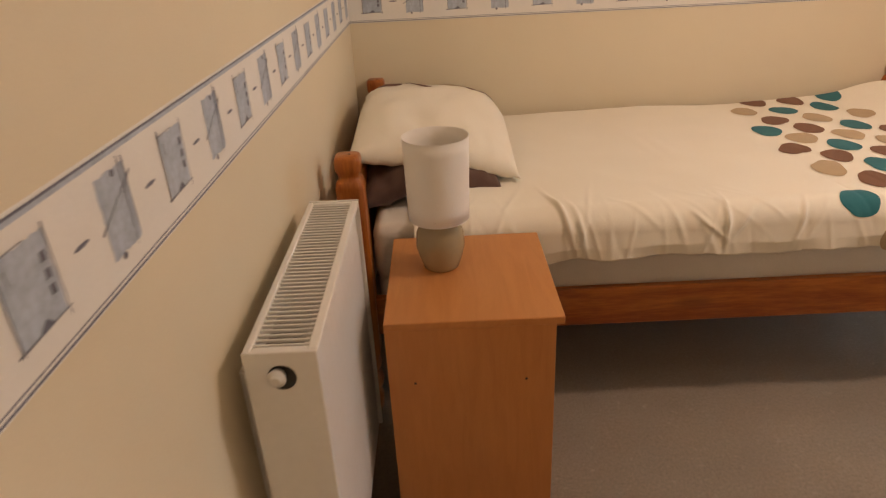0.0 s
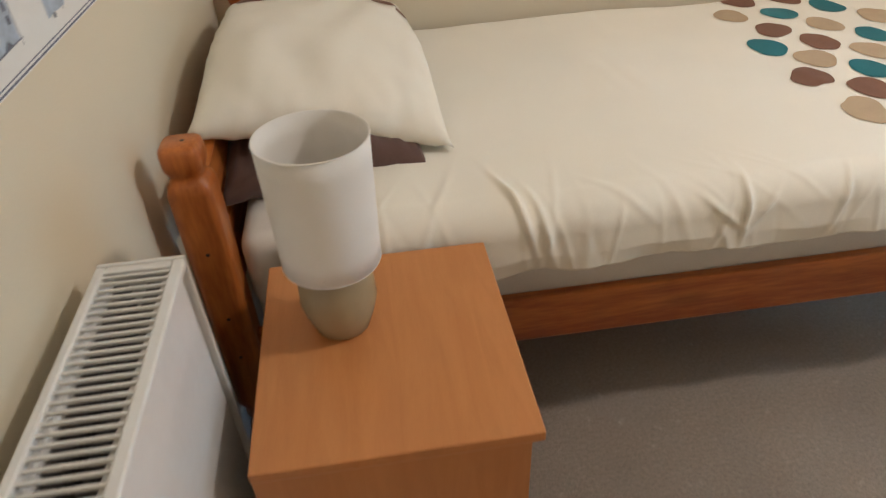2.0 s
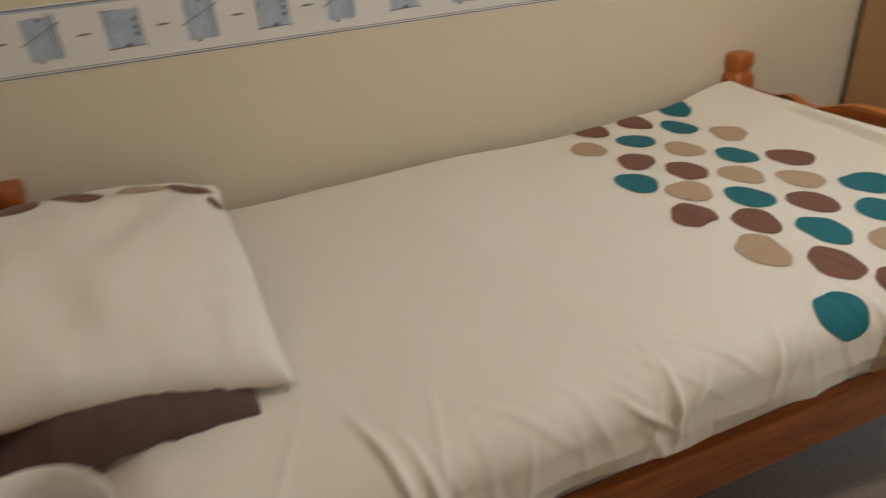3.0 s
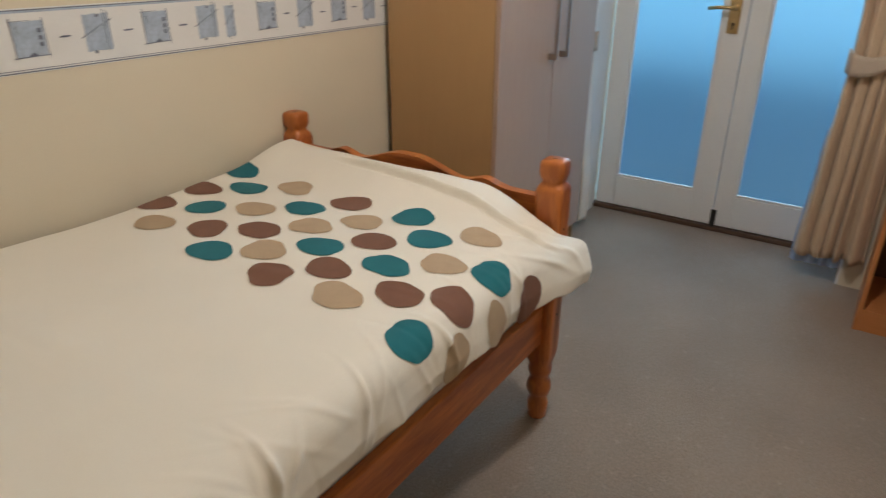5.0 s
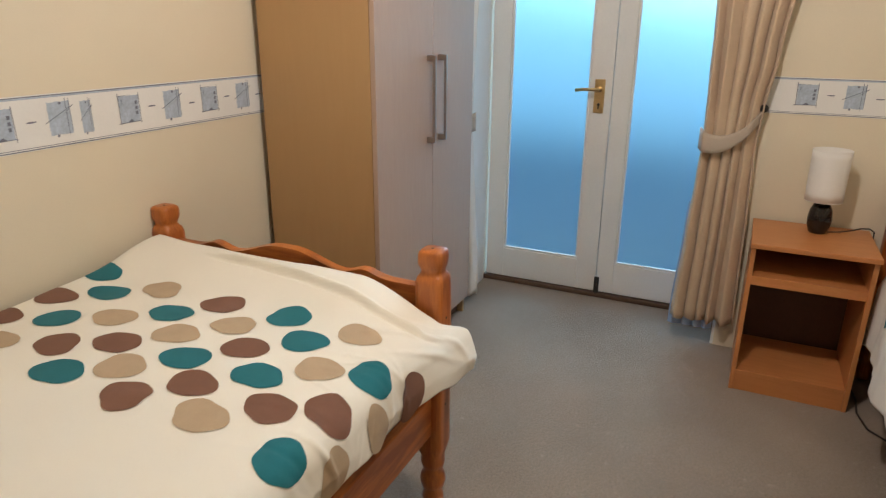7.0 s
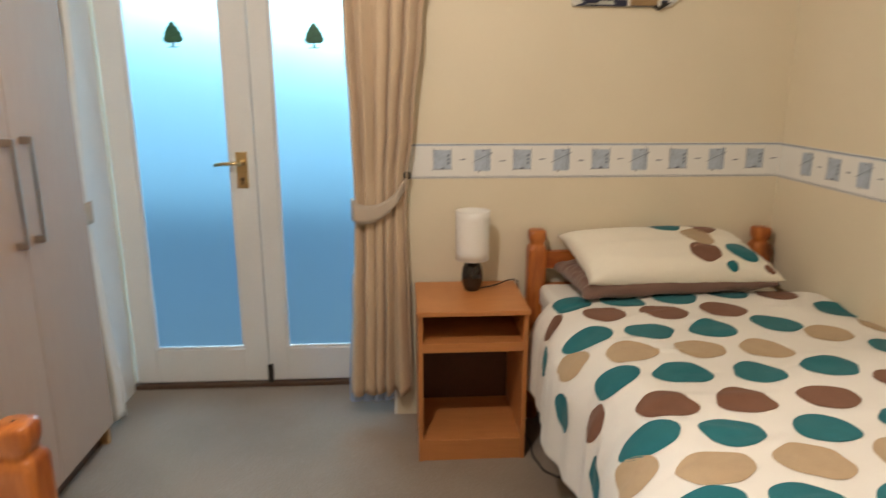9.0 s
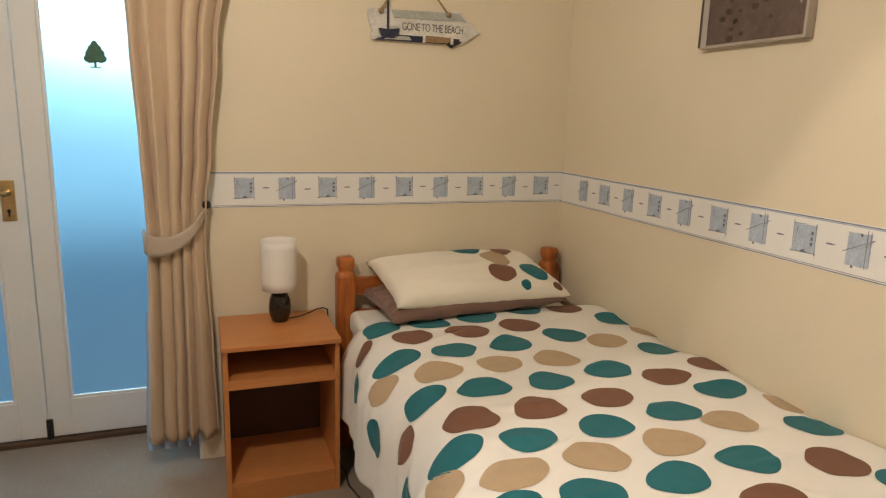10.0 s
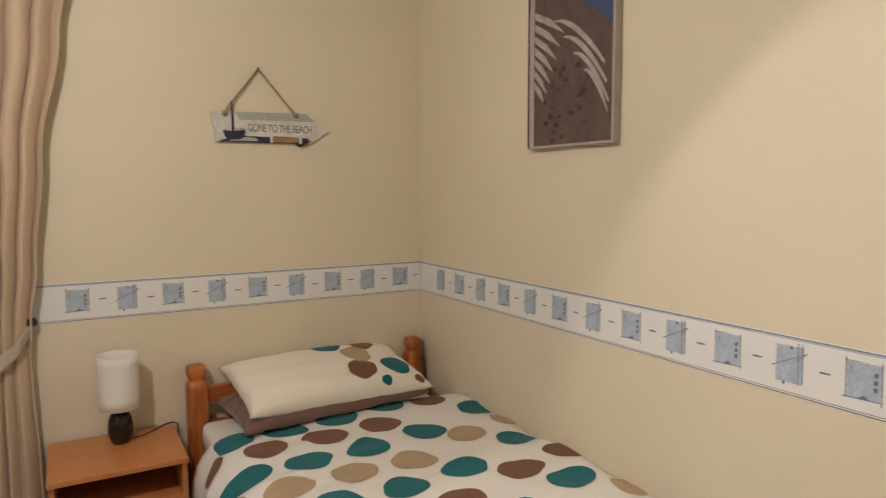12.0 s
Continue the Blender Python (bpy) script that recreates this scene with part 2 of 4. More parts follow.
def frosted():
    m = bpy.data.materials.new("frosted_glass")
    m.use_nodes = True
    n, l = m.node_tree.nodes, m.node_tree.links
    b = n["Principled BSDF"]
    b.inputs["Transmission Weight"].default_value = 1
    b.inputs["Roughness"].default_value = 0.42
    b.inputs["IOR"].default_value = 1.3
    b.inputs["Base Color"].default_value = (0.34, 0.465, 0.50, 1)
    t, bp = n.new("ShaderNodeTexNoise"), n.new("ShaderNodeBump")
    t.inputs["Scale"].default_value = 180
    bp.inputs["Strength"].default_value, bp.inputs["Distance"].default_value = 0.2, 0.002
    l.new(t.outputs[0], bp.inputs["Height"]), l.new(bp.outputs[0], b.inputs["Normal"])
    return m


GLASS = frosted()

# ---- mesh helpers ----
def data_of(name, bm, mats, smooth=False):
    me = bpy.data.meshes.new(name)
    bm.normal_update()
    bm.to_mesh(me)
    bm.free()
    for m in mats if isinstance(mats, (list, tuple)) else [mats]:
        me.materials.append(m)
    if smooth:
        me.polygons.foreach_set("use_smooth", [True] * len(me.polygons))
    return me


def part(name, bm, mats, parent=None, label="", smooth=False):
    ob = new(name, data_of(name, bm, mats, smooth))
    ob.parent = parent
    if label:
        ob["label"] = label
    return ob


def share(name, me, parent, m, label=""):
    ob = new(name, me)
    ob.parent = parent
    ob.matrix_basis = m
    if label:
        ob["label"] = label
    return ob


def thing(name, m=None):
    ob = new(name)
    ob.empty_display_size = 0.1
    ob.matrix_basis = m or Matrix()
    return ob


def box(x0, x1, y0, y1, z0, z1, bevel=0.0, bm=None, seg=2):
    bm = bm or bmesh.new()
    made = bmesh.ops.create_cube(bm, size=1)["verts"]
    for v in made:
        v.co = Vector(((x0 + x1) / 2 + v.co.x * (x1 - x0), (y0 + y1) / 2 + v.co.y * (y1 - y0), (z0 + z1) / 2 + v.co.z * (z1 - z0)))
    if bevel:
        edges = list({e for v in made for e in v.link_edges})
        bmesh.ops.bevel(bm, geom=edges, offset=bevel, segments=seg, affect="EDGES", profile=0.5)
    return bm


def lathe(profile, seg=32, bm=None, centre=(0, 0), flat=1.0):
    """A turned solid from (radius, z) pairs."""
    bm = bm or bmesh.new()
    rings = []
    for r, z in profile:
        rings.append([bm.verts.new((centre[0] + r * math.cos(2 * math.pi * i / seg), centre[1] + flat * r * math.sin(2 * math.pi * i / seg), z)) for i in range(seg)])
    for a, b in zip(rings, rings[1:]):
        for i in range(seg):
            bm.faces.new((a[i], a[(i + 1) % seg], b[(i + 1) % seg], b[i]))
    bm.faces.new(rings[0][::-1]), bm.faces.new(rings[-1])
    return bm


def loft(rings, bm=None, seg=28):
    """A solid through superellipse rings (z, half width, exponent)."""
    bm = bm or bmesh.new()
    made = []
    for z, h, p in rings:
        ring = []
        for i in range(seg):
            a = 2 * math.pi * (i + 0.5) / seg
            c, s = math.cos(a), math.sin(a)
            k = h / (abs(c) ** p + abs(s) ** p) ** (1 / p)
            ring.append(bm.verts.new((k * c, k * s, z)))
        made.append(ring)
    for a, b in zip(made, made[1:]):
        for i in range(seg):
            bm.faces.new((a[i], a[(i + 1) % seg], b[(i + 1) % seg], b[i]))
    bm.faces.new(made[0][::-1]), bm.faces.new(made[-1])
    return bm


def surface(f, us, vs, bm=None):
    """An open sheet f(u, v) over a grid."""
    bm = bm or bmesh.new()
    g = [[bm.verts.new(f(u, v)) for v in vs] for u in us]
    for i in range(len(us) - 1):
        for j in range(len(vs) - 1):
            bm.faces.new((g[i][j], g[i + 1][j], g[i + 1][j + 1], g[i][j + 1]))
    return bm


def steps(a, b, n):
    return [a + (b - a) * i / n for i in range(n + 1)]


def tube(points, r, bm=None, seg=10):
    """A round rod along points."""
    bm = bm or bmesh.new()
    pts = [Vector(p) for p in points]
    rings = []
    for i, p in enumerate(pts):
        d = (pts[min(i + 1, len(pts) - 1)] - pts[max(i - 1, 0)]).normalized()
        side = d.cross(Vector((0, 0, 1)) if abs(d.z) < 0.9 else Vector((1, 0, 0))).normalized()
        up = side.cross(d)
        rings.append([bm.verts.new(p + r * (math.cos(2 * math.pi * k / seg) * side + math.sin(2 * math.pi * k / seg) * up)) for k in range(seg)])
    for a, b in zip(rings, rings[1:]):
        for k in range(seg):
            bm.faces.new((a[k], b[k], b[(k + 1) % seg], a[(k + 1) % seg]))
    bm.faces.new(rings[0]), bm.faces.new(rings[-1][::-1])
    bmesh.ops.recalc_face_normals(bm, faces=bm.faces)
    return bm


def slab(outline, d, bm=None):
    """A flat plate: an outline of (a, b) in its own x and y, d thick upwards in z."""
    bm = bm or bmesh.new()
    lo = [bm.verts.new((a, b, 0)) for a, b in outline]
    hi = [bm.verts.new((a, b, d)) for a, b in outline]
    bm.faces.new(hi)
    bm.faces.new(lo[::-1])
    for i in range(len(lo)):
        j = (i + 1) % len(lo)
        bm.faces.new((lo[i], lo[j], hi[j], hi[i]))
    bmesh.ops.recalc_face_normals(bm, faces=bm.faces)
    return bm


def ease(t):
    t = min(1.0, max(0.0, t))
    return t * t * (3 - 2 * t)


def rough(x, y, z=0.0):
    return noise.noise(Vector((x, y, z)))


def structure(name, bm, m, label, category):
    return tagged(part(name, bm, m), label, category, kind="structure")


# ---- the room ----
structure("floor", box(-0.2, DOOR_X + 0.02, SOUTH - 0.2, 0.2, -0.12, 0.0), CARPET, "short-pile beige grey speckled carpet over the whole room", "floor")
structure("ground", box(DOOR_X + 0.02, 60, -40, 40, -0.3, -0.13), PAVING, "grey paving outside beyond the frosted doors", "ground")
bm = bmesh.new()
slab([(-16.0, -0.13), (16.0, -0.13), (16.0, 4.4), (0.2, 2.24), (-4.0, 1.62), (-16.0, 1.5)], 4.0, bm)
garden_wall = structure("backdrop", bm, RENDER, "pale rendered outbuilding with a sloping top beyond the paving", "outbuilding")
garden_wall.matrix_basis = pose(11.0, 0, 0, 90, 0, 90)
structure("ceiling", box(-0.2, EAST + 0.6, SOUTH - 0.2, 0.2, CEIL, CEIL + 0.1), CEILING, "plain white painted ceiling above the bedroom", "ceiling")
structure("wall_west", box(-0.2, 0, SOUTH - 0.2, 0.2, 0, CEIL), WALL, "cream painted wall behind the radiator", "wall")
structure("wall_north", box(0, EAST + 0.6, 0, 0.2, 0, CEIL), WALL, "cream painted wall along the pine bed", "wall")
structure("wall_south", box(0, EAST + 0.6, SOUTH - 0.2, SOUTH, 0, CEIL), WALL, "cream painted wall beside the spotted bed", "wall")
bm = box(EAST, DOOR_X + 0.10, DOOR_N, 0, 0, CEIL)
box(EAST, DOOR_X + 0.10, SOUTH, DOOR_S, 0, CEIL, bm=bm)
box(EAST, DOOR_X + 0.10, DOOR_S, DOOR_N, DOOR_H, CEIL, bm=bm)
structure("wall_east", bm, WALL, "thick cream wall with a deep opening for glazed doors", "wall")

# white lining of the deep opening
bm = box(EAST + 0.004, DOOR_X - 0.03, DOOR_N - 0.012, DOOR_N, 0, DOOR_H)
box(EAST + 0.004, DOOR_X - 0.03, DOOR_S, DOOR_S + 0.012, 0, DOOR_H, bm=bm)
box(EAST + 0.004, DOOR_X - 0.03, DOOR_S + 0.012, DOOR_N - 0.012, DOOR_H - 0.012, DOOR_H, bm=bm)
structure("door_lining", bm, WHITE, "white painted lining of the deep door opening", "door frame")
bm = box(DOOR_X - 0.02, DOOR_X + 0.06, DOOR_S, DOOR_N, 0, 0.022, 0.004)
structure("threshold", bm, TIMBER, "dark worn timber threshold under the glazed doors", "threshold")

for name, dims in (("baseboard_north", (0.0, EAST, -0.016, 0.0)), ("baseboard_west", (0.0, 0.016, SOUTH, -0.016)),
                   ("baseboard_south", (0.016, EAST, SOUTH, SOUTH + 0.016)), ("baseboard_east", (EAST - 0.016, EAST, SOUTH + 0.016, -1.72))):
    structure(name, box(*dims, 0, 0.095, 0.005), WHITE, "low white painted skirting board at the wall's foot", "baseboard")

# ---- wallpaper border ----
B0, B1, PITCH = 0.997, 1.131, 0.154


def motif(kind):
    """A hand-drawn blue square, with small windows (0) or a slanting stroke (1), drawn in x and z and facing -y."""
    bm = bmesh.new()
    w = 0.033 if kind == 0 else 0.031
    h = 0.037 if kind == 0 else 0.041

    def quad(pts, idx, d):
        f = bm.faces.new([bm.verts.new((x, -d, z)) for x, z in pts])
        f.material_index = idx

    def stroke(a, b, t, d=0.0012):
        va, vb = Vector(a), Vector(b)
        s = Vector((-(vb - va).y, (vb - va).x)).normalized() * t / 2
        quad([va + s, va - s, vb - s * 0.5, vb + s * 0.5], 1, d)
    rnd = random.Random(kind + 5)
    edge = []
    for k in range(40):
        q = k / 10
        s, f = int(q), q % 1
        c = [(-1 + 2 * f, -1), (1, -1 + 2 * f), (1 - 2 * f, 1), (-1, 1 - 2 * f)][s]
        j = 1 + rnd.uniform(-0.04, 0.03)
        edge.append((c[0] * w * j, c[1] * h * j))
    quad(edge, 0, 0.0006)
    if kind == 0:
        stroke((-w - 0.002, h + 0.007), (-w - 0.001, -h - 0.004), 0.0022)
        stroke((w, h + 0.005), (w + 0.002, -h - 0.007), 0.0022)
        stroke((-w - 0.007, -h - 0.001), (w + 0.006, -h + 0.001), 0.0022)
        stroke((-w - 0.005, h), (w * 0.2, h + 0.001), 0.0014)
        for z in (0.012, -0.003, -0.017):
            quad([(w - 0.014, z), (w - 0.006, z), (w - 0.006, z + 0.009), (w - 0.014, z + 0.009)], 1, 0.0012)
        quad([(-0.012, -h), (0.012, -h), (0.002, -h + 0.009)], 1, 0.0013)
        stroke((-w + 0.008, h - 0.010), (-w + 0.009, h - 0.022), 0.002)
    else:
        stroke((-w - 0.010, -0.010), (w + 0.008, 0.030), 0.0022)
        stroke((w + 0.008, 0.030), (w - 0.014, 0.012), 0.0018)
        stroke((w - 0.012, h + 0.008), (w - 0.011, -h - 0.004), 0.0022)
        stroke((w - 0.003, h + 0.006), (w - 0.001, -h + 0.004), 0.0022)
        for x, z in ((-0.012, -h - 0.002), (0.004, h - 0.004)):
            quad([(x + 0.004 * math.cos(a), z + 0.004 * math.sin(a)) for a in steps(0, 6.2832 * 7 / 8, 7)], 1, 0.0012)
    return data_of("printed_motif", bm, [WASH, INK])


def dash_mesh():
    bm = bmesh.new()
    pts = [(-0.012, -0.002), (0.004, -0.0025), (0.013, -0.001), (0.012, 0.0015), (-0.004, 0.002), (-0.013, 0.0005)]
    bm.faces.new([bm.verts.new((x, -0.0008, z)) for x, z in pts])
    return data_of("printed_dash", bm, INK)


MOTIFS, DASH = [motif(0), motif(1)], dash_mesh()


def border(name, m, x0, x1, first):
    """A band of border paper on a wall; its own x runs along the wall and -y faces the room. first: a windowed square's place."""
    band = part(name, box(x0, x1, -0.0012, 0.0, B0, B1), PAPER)
    band.matrix_basis = m
    tagged(band, "white wallpaper border with sketched blue squares and thin lines", "wallpaper border", kind="structure")
    bm = bmesh.new()
    for z in (B0 + 0.003, B0 + 0.008, B1 - 0.004):
        t = 0.0011 if z < B0 + 0.006 or z > B1 - 0.01 else 0.0006
        box(x0, x1, -0.0018, -0.0012, z - t, z + t, bm=bm)
    part("printed_line", bm, INK, band)
    part("printed_band", box(x0, x1, -0.0016, -0.0012, B1 - 0.0095, B1 - 0.005), WASH, band)
    k0 = math.ceil((x0 + 0.03 - first) / PITCH)
    k = k0
    while first + k * PITCH < x1 - 0.03:
        x = first + k * PITCH
        sway = 0.003 * math.sin(3.1 * k + x0)
        share("printed_motif", MOTIFS[k % 2], band, pose(x, -0.0012, (B0 + B1) / 2 + 0.004 + sway * 0.4))
        if x + PITCH / 2 < x1:
            share("printed_dash", DASH, band, pose(x + PITCH / 2, -0.0012, (B0 + B1) / 2 + 0.003 + sway))
        k += 1
    return band


border("wallpaper_border", pose(0, 0, 0), 0.0, 1.825, 0.703)
band = border("wallpaper_border", pose(0, 0, 0), 1.825, 2.60, 1.992)
share("printed_motif", MOTIFS[1], band, pose(1.856, -0.0012, (B0 + B1) / 2) @ Matrix.Diagonal((0.5, 1, 1, 1)))
border("wallpaper_border", pose(0, 0, 0, 0, 0, 90), SOUTH, -0.002, -2.072)
border("wallpaper_border", pose(EAST, 0, -0.004, 0, 0, -90), -DOOR_S + 0.004, -SOUTH - 0.002, 2.070)
border("wallpaper_border", pose(0, SOUTH, -0.006, 0, 0, 180), -EAST + 0.002, -0.002, -2.527)


# ---- glazed doors ----
def tree_transfer(parent, x, y, z):
    """A small green tree stuck on the glass."""
    bm = bmesh.new()
    right_side = [(0.000, 0.056), (0.010, 0.050), (0.013, 0.041), (0.024, 0.034), (0.024, 0.024), (0.035, 0.014), (0.033, 0.004), (0.042, -0.008), (0.037, -0.020), (0.022, -0.027), (0.006, -0.024)]
    pts = right_side + [(-px * 0.94, py - 0.002) for px, py in reversed(right_side[1:])]
    for outline in (pts, [(-0.005, -0.042), (0.005, -0.042), (0.004, -0.015), (-0.004, -0.015)], [(-0.02, -0.045), (0.02, -0.045), (0.02, -0.041), (-0.02, -0.041)]):
        slab(outline, 0.0015, bm)
    ob = part("tree_transfer", bm, LEAF, parent, "small dark green tree transfer")
    ob.matrix_basis = pose(x, y, z, 90, 0, -90)


def glazed_door(name, y0, y1, g0, g1, label):
    d = thing(name)
    x0, x1 = DOOR_X - 0.0, DOOR_X + 0.044
    zb, zt, gb, gt = 0.026, 2.02, 0.182, 1.92
    for nm, dims in (("stile", (y0, g0, zb, zt)), ("stile", (g1, y1, zb, zt)), ("rail", (g0, g1, zb, gb)), ("rail", (g0, g1, gt, zt))):
        part(nm, box(x0, x1, dims[0], dims[1], dims[2], dims[3], 0.003), WHITE, d)
    bm = bmesh.new()
    for dims in ((g0, g0 + 0.012, gb, gt), (g1 - 0.012, g1, gb, gt), (g0 + 0.012, g1 - 0.012, gb, gb + 0.012), (g0 + 0.012, g1 - 0.012, gt - 0.012, gt)):
        box(x0 + 0.004, x0 + 0.016, *dims, 0.003, bm)
    part("glazing_bead", bm, WHITE, d)
    g = part("pane", box(x0 + 0.018, x0 + 0.022, g0 - 0.004, g1 + 0.004, gb - 0.004, gt + 0.004), GLASS, d, "frosted glass pane")
    g.visible_shadow = False
    tree_transfer(d, x0 + 0.0165, (g0 + g1) / 2, 1.532)
    return tagged(d, label, "door", kind="structure")


left = glazed_door("door_1", -0.990, -0.400, -0.890, -0.494, "white framed door with a tall frosted pane and brass lever")
right = glazed_door("door_2", -1.562, -0.994, -1.437, -1.076, "white framed door with a tall frosted pane and black bolt")
plate = part("handle_plate", box(DOOR_X - 0.006, DOOR_X, -0.958, -0.910, 0.914, 1.068, 0.003), BRASS, left, "worn brass lock plate")
bm = lathe([(0.013, 0), (0.011, 0.006), (0.009, 0.03), (0.011, 0.045), (0.011, 0.052)], 20)
bmesh.ops.transform(bm, matrix=pose(DOOR_X - 0.006, -0.934, 1.022, 0, -90, 0), verts=bm.verts)
tube([(DOOR_X - 0.052, -0.941, 1.022), (DOOR_X - 0.053, -0.906, 1.024), (DOOR_X - 0.052, -0.866, 1.023), (DOOR_X - 0.046, -0.832, 1.018)], 0.008, bm)
part("lever", bm, BRASS, plate, smooth=True)
bm = lathe([(0.007, 0), (0.007, 0.002)], 16)
bmesh.ops.transform(bm, matrix=pose(DOOR_X - 0.006, -0.934, 0.953, 0, -90, 0), verts=bm.verts)
box(DOOR_X - 0.008, DOOR_X - 0.006, -0.937, -0.931, 0.932, 0.952, bm=bm)
part("keyhole", bm, BLACK, plate)
bm = box(DOOR_X - 0.012, DOOR_X, -1.010, -0.986, 0.022, 0.105, 0.002)
tube([(DOOR_X - 0.014, -0.998, 0.02), (DOOR_X - 0.014, -0.998, 0.09)], 0.005, bm)
part("bolt", bm, BLACK, right, "black sliding floor bolt")


# ---- curtains ----
RINGS = ((2.16, 0.00, 0.40), (1.95, 0.00, 0.365), (1.55, 0.015, 0.282), (1.2, 0.028, 0.235), (1.0, 0.034, 0.205), (0.88, 0.037, 0.195), (0.75, 0.03, 0.205), (0.5, 0.018, 0.225), (0.145, 0.0, 0.25))


def curtain(name, sign, y_open, hem, cloth_m, label):
    """A tied-back curtain; sign: which way it is drawn, y_open: its edge at the opening."""
    c = thing(name)
    xs = EAST - 0.052

    def span(z):
        for (za, oa, wa), (zb, ob, wb) in zip(RINGS, RINGS[1:]):
            if z >= zb:
                f = ease((za - z) / (za - zb))
                return oa + (ob - oa) * f, wa + (wb - wa) * f
        return RINGS[-1][1:]

    def cloth(s, z):
        o, w = span(z)
        pinch = math.exp(-((z - 0.89) / 0.12) ** 2)
        amp = 0.027 * (1 - 0.5 * pinch) * (0.8 + 0.5 * rough(s * 4, 3.0))
        turn = math.pi * (5.3 * s + 0.45 * rough(s * 2.2, z * 0.45, 4) + 0.10 * (z - 1))
        fold = 2 * abs(math.sin(turn)) ** 0.8 - 1 + 0.12 * rough(s * 14, z * 0.4, 9)
        x = xs - amp * fold - 0.004 * rough(s * 9, z * 2.5, 1) - 0.012 * pinch * math.sin(math.pi * s)
        y = y_open - sign * (o + w * s + 0.004 * math.cos(2 * math.pi * 5.3 * s))
        return (x, y, z + 0.006 * math.sin(2 * math.pi * 4.5 * s) * (1 - ease((z - 0.145) / 0.1)))
    bm = surface(cloth, steps(0, 1, 150), steps(hem, 2.16, 70))
    body = part("cloth", bm, cloth_m, c, smooth=True)
    md = body.modifiers.new("solid", "SOLIDIFY")
    md.thickness, md.offset = 0.004, 0
    if cloth_m is not LINING:
        # lower strip of lining; its blue is painted daylight from the doors
        bm = surface(lambda s, z: (cloth(s, max(z, hem))[0] * 0.4 + 0.6 * (xs + 0.045), cloth(s, max(z, hem))[1] + sign * 0.01, z), steps(0, 0.72, 70), steps(hem - 0.045, hem + 0.5, 12))
        part("lining", bm, DAYLIT_LINING, c, "lining hanging below the hem, tinted blue as if by daylight", smooth=True)
    hook = (EAST - 0.03, y_open - sign * 0.238, 1.012)

    def band(s, h):
        o, w = span(0.88)
        z = 0.826 + 0.022 * (1 - s) ** 4 + 0.150 * s ** 2.4 + h * (0.082 - 0.045 * s)
        y = y_open - sign * (o - 0.012 + (w + 0.022) * s)
        return (xs - 0.050 + 0.056 * ease((s - 0.8) / 0.2) + 0.045 * ease((0.08 - s) / 0.08), y, z)
    tb = part("tie_band", surface(band, steps(0, 1, 40), steps(0, 1, 4)), TIE, c, "taupe cloth tie-back", smooth=True)
    md = tb.modifiers.new("solid", "SOLIDIFY")
    md.thickness = 0.005
    bm = lathe([(0.006, 0), (0.006, 0.035), (0.013, 0.038), (0.016, 0.046), (0.013, 0.054), (0.004, 0.057)], 20)
    bmesh.ops.transform(bm, matrix=pose(EAST, hook[1], hook[2], 0, -90, 0), verts=bm.verts)
    part("hook", bm, BLACK, c, "dark metal tie-back knob", smooth=True)
    return tagged(c, label, "curtain", "curtains at the glazed doors")


curtain("curtain", 1, -1.388, 0.125, CURTAIN, "full-length beige curtain tied back beside the glazed doors")
curtain("curtain", -1, -0.492, 0.05, LINING, "full-length pale lined curtain tied back behind the wardrobe's edge")
pole = thing("curtain_rail")
part("rail", tube([(EAST - 0.06, -0.05, 2.18), (EAST - 0.06, -1.85, 2.18)], 0.011), WHITE, pole, smooth=True)
for y in (-0.08, -1.82):
    part("bracket", box(EAST - 0.07, EAST, y - 0.008, y + 0.008, 2.172, 2.188, 0.002), WHITE, pole)
tagged(pole, "white curtain rail across the top of the door opening", "curtain rail")


# ---- wardrobe ----
def wardrobe():
    x0, x1, yf, top = 2.524, 3.330, -0.488, 1.96
    w = thing("wardrobe", pose(x0, 0, 0))
    d = x1 - x0
    yb = -0.030
    part("side_panel", box(0, 0.018, yf + 0.02, yb, 0.0, top, 0.001), OAK, w, "oak-effect side panel")
    part("side_panel", box(d - 0.018, d, yf + 0.02, yb, 0.0, top, 0.001), OAK, w)
    part("top_panel", box(0.018, d - 0.018, yf + 0.02, yb, top - 0.018, top, 0.001), OAK, w)
    part("back_panel", box(0.018, d - 0.018, yb - 0.006, yb, 0.08, top - 0.018), BEECH_SHADED, w)
    part("base_panel", box(0.018, d - 0.018, yf + 0.02, yb - 0.006, 0.075, 0.093, 0.001), OAK, w)
    part("plinth", box(0.018, d - 0.018, yf + 0.05, yf + 0.066, 0.0, 0.075), PLINTH, w, "dark recessed plinth")
    mid = 2.942 - x0
    for a, b, hx in ((0.0, mid - 0.0015, mid - 0.047), (mid + 0.0015, d, mid + 0.047)):
        door = part("door", box(a, b, yf, yf + 0.018, 0.082, top - 0.002, 0.0015), LILAC, w, "pale pinkish grey wood-effect door")
        bm = box(hx - 0.0055, hx + 0.0055, yf - 0.036, yf - 0.026, 0.876, 1.194, 0.002)
        for z in (0.886, 1.184):
            box(hx - 0.0055, hx + 0.0055, yf - 0.028, yf, z - 0.012, z + 0.012, 0.003, bm)
        part("handle", bm, STEEL, door, "brushed steel bar handle")
    return tagged(w, "tall two-door wardrobe with pale pinkish doors and oak-effect sides", "wardrobe")


wardrobe()


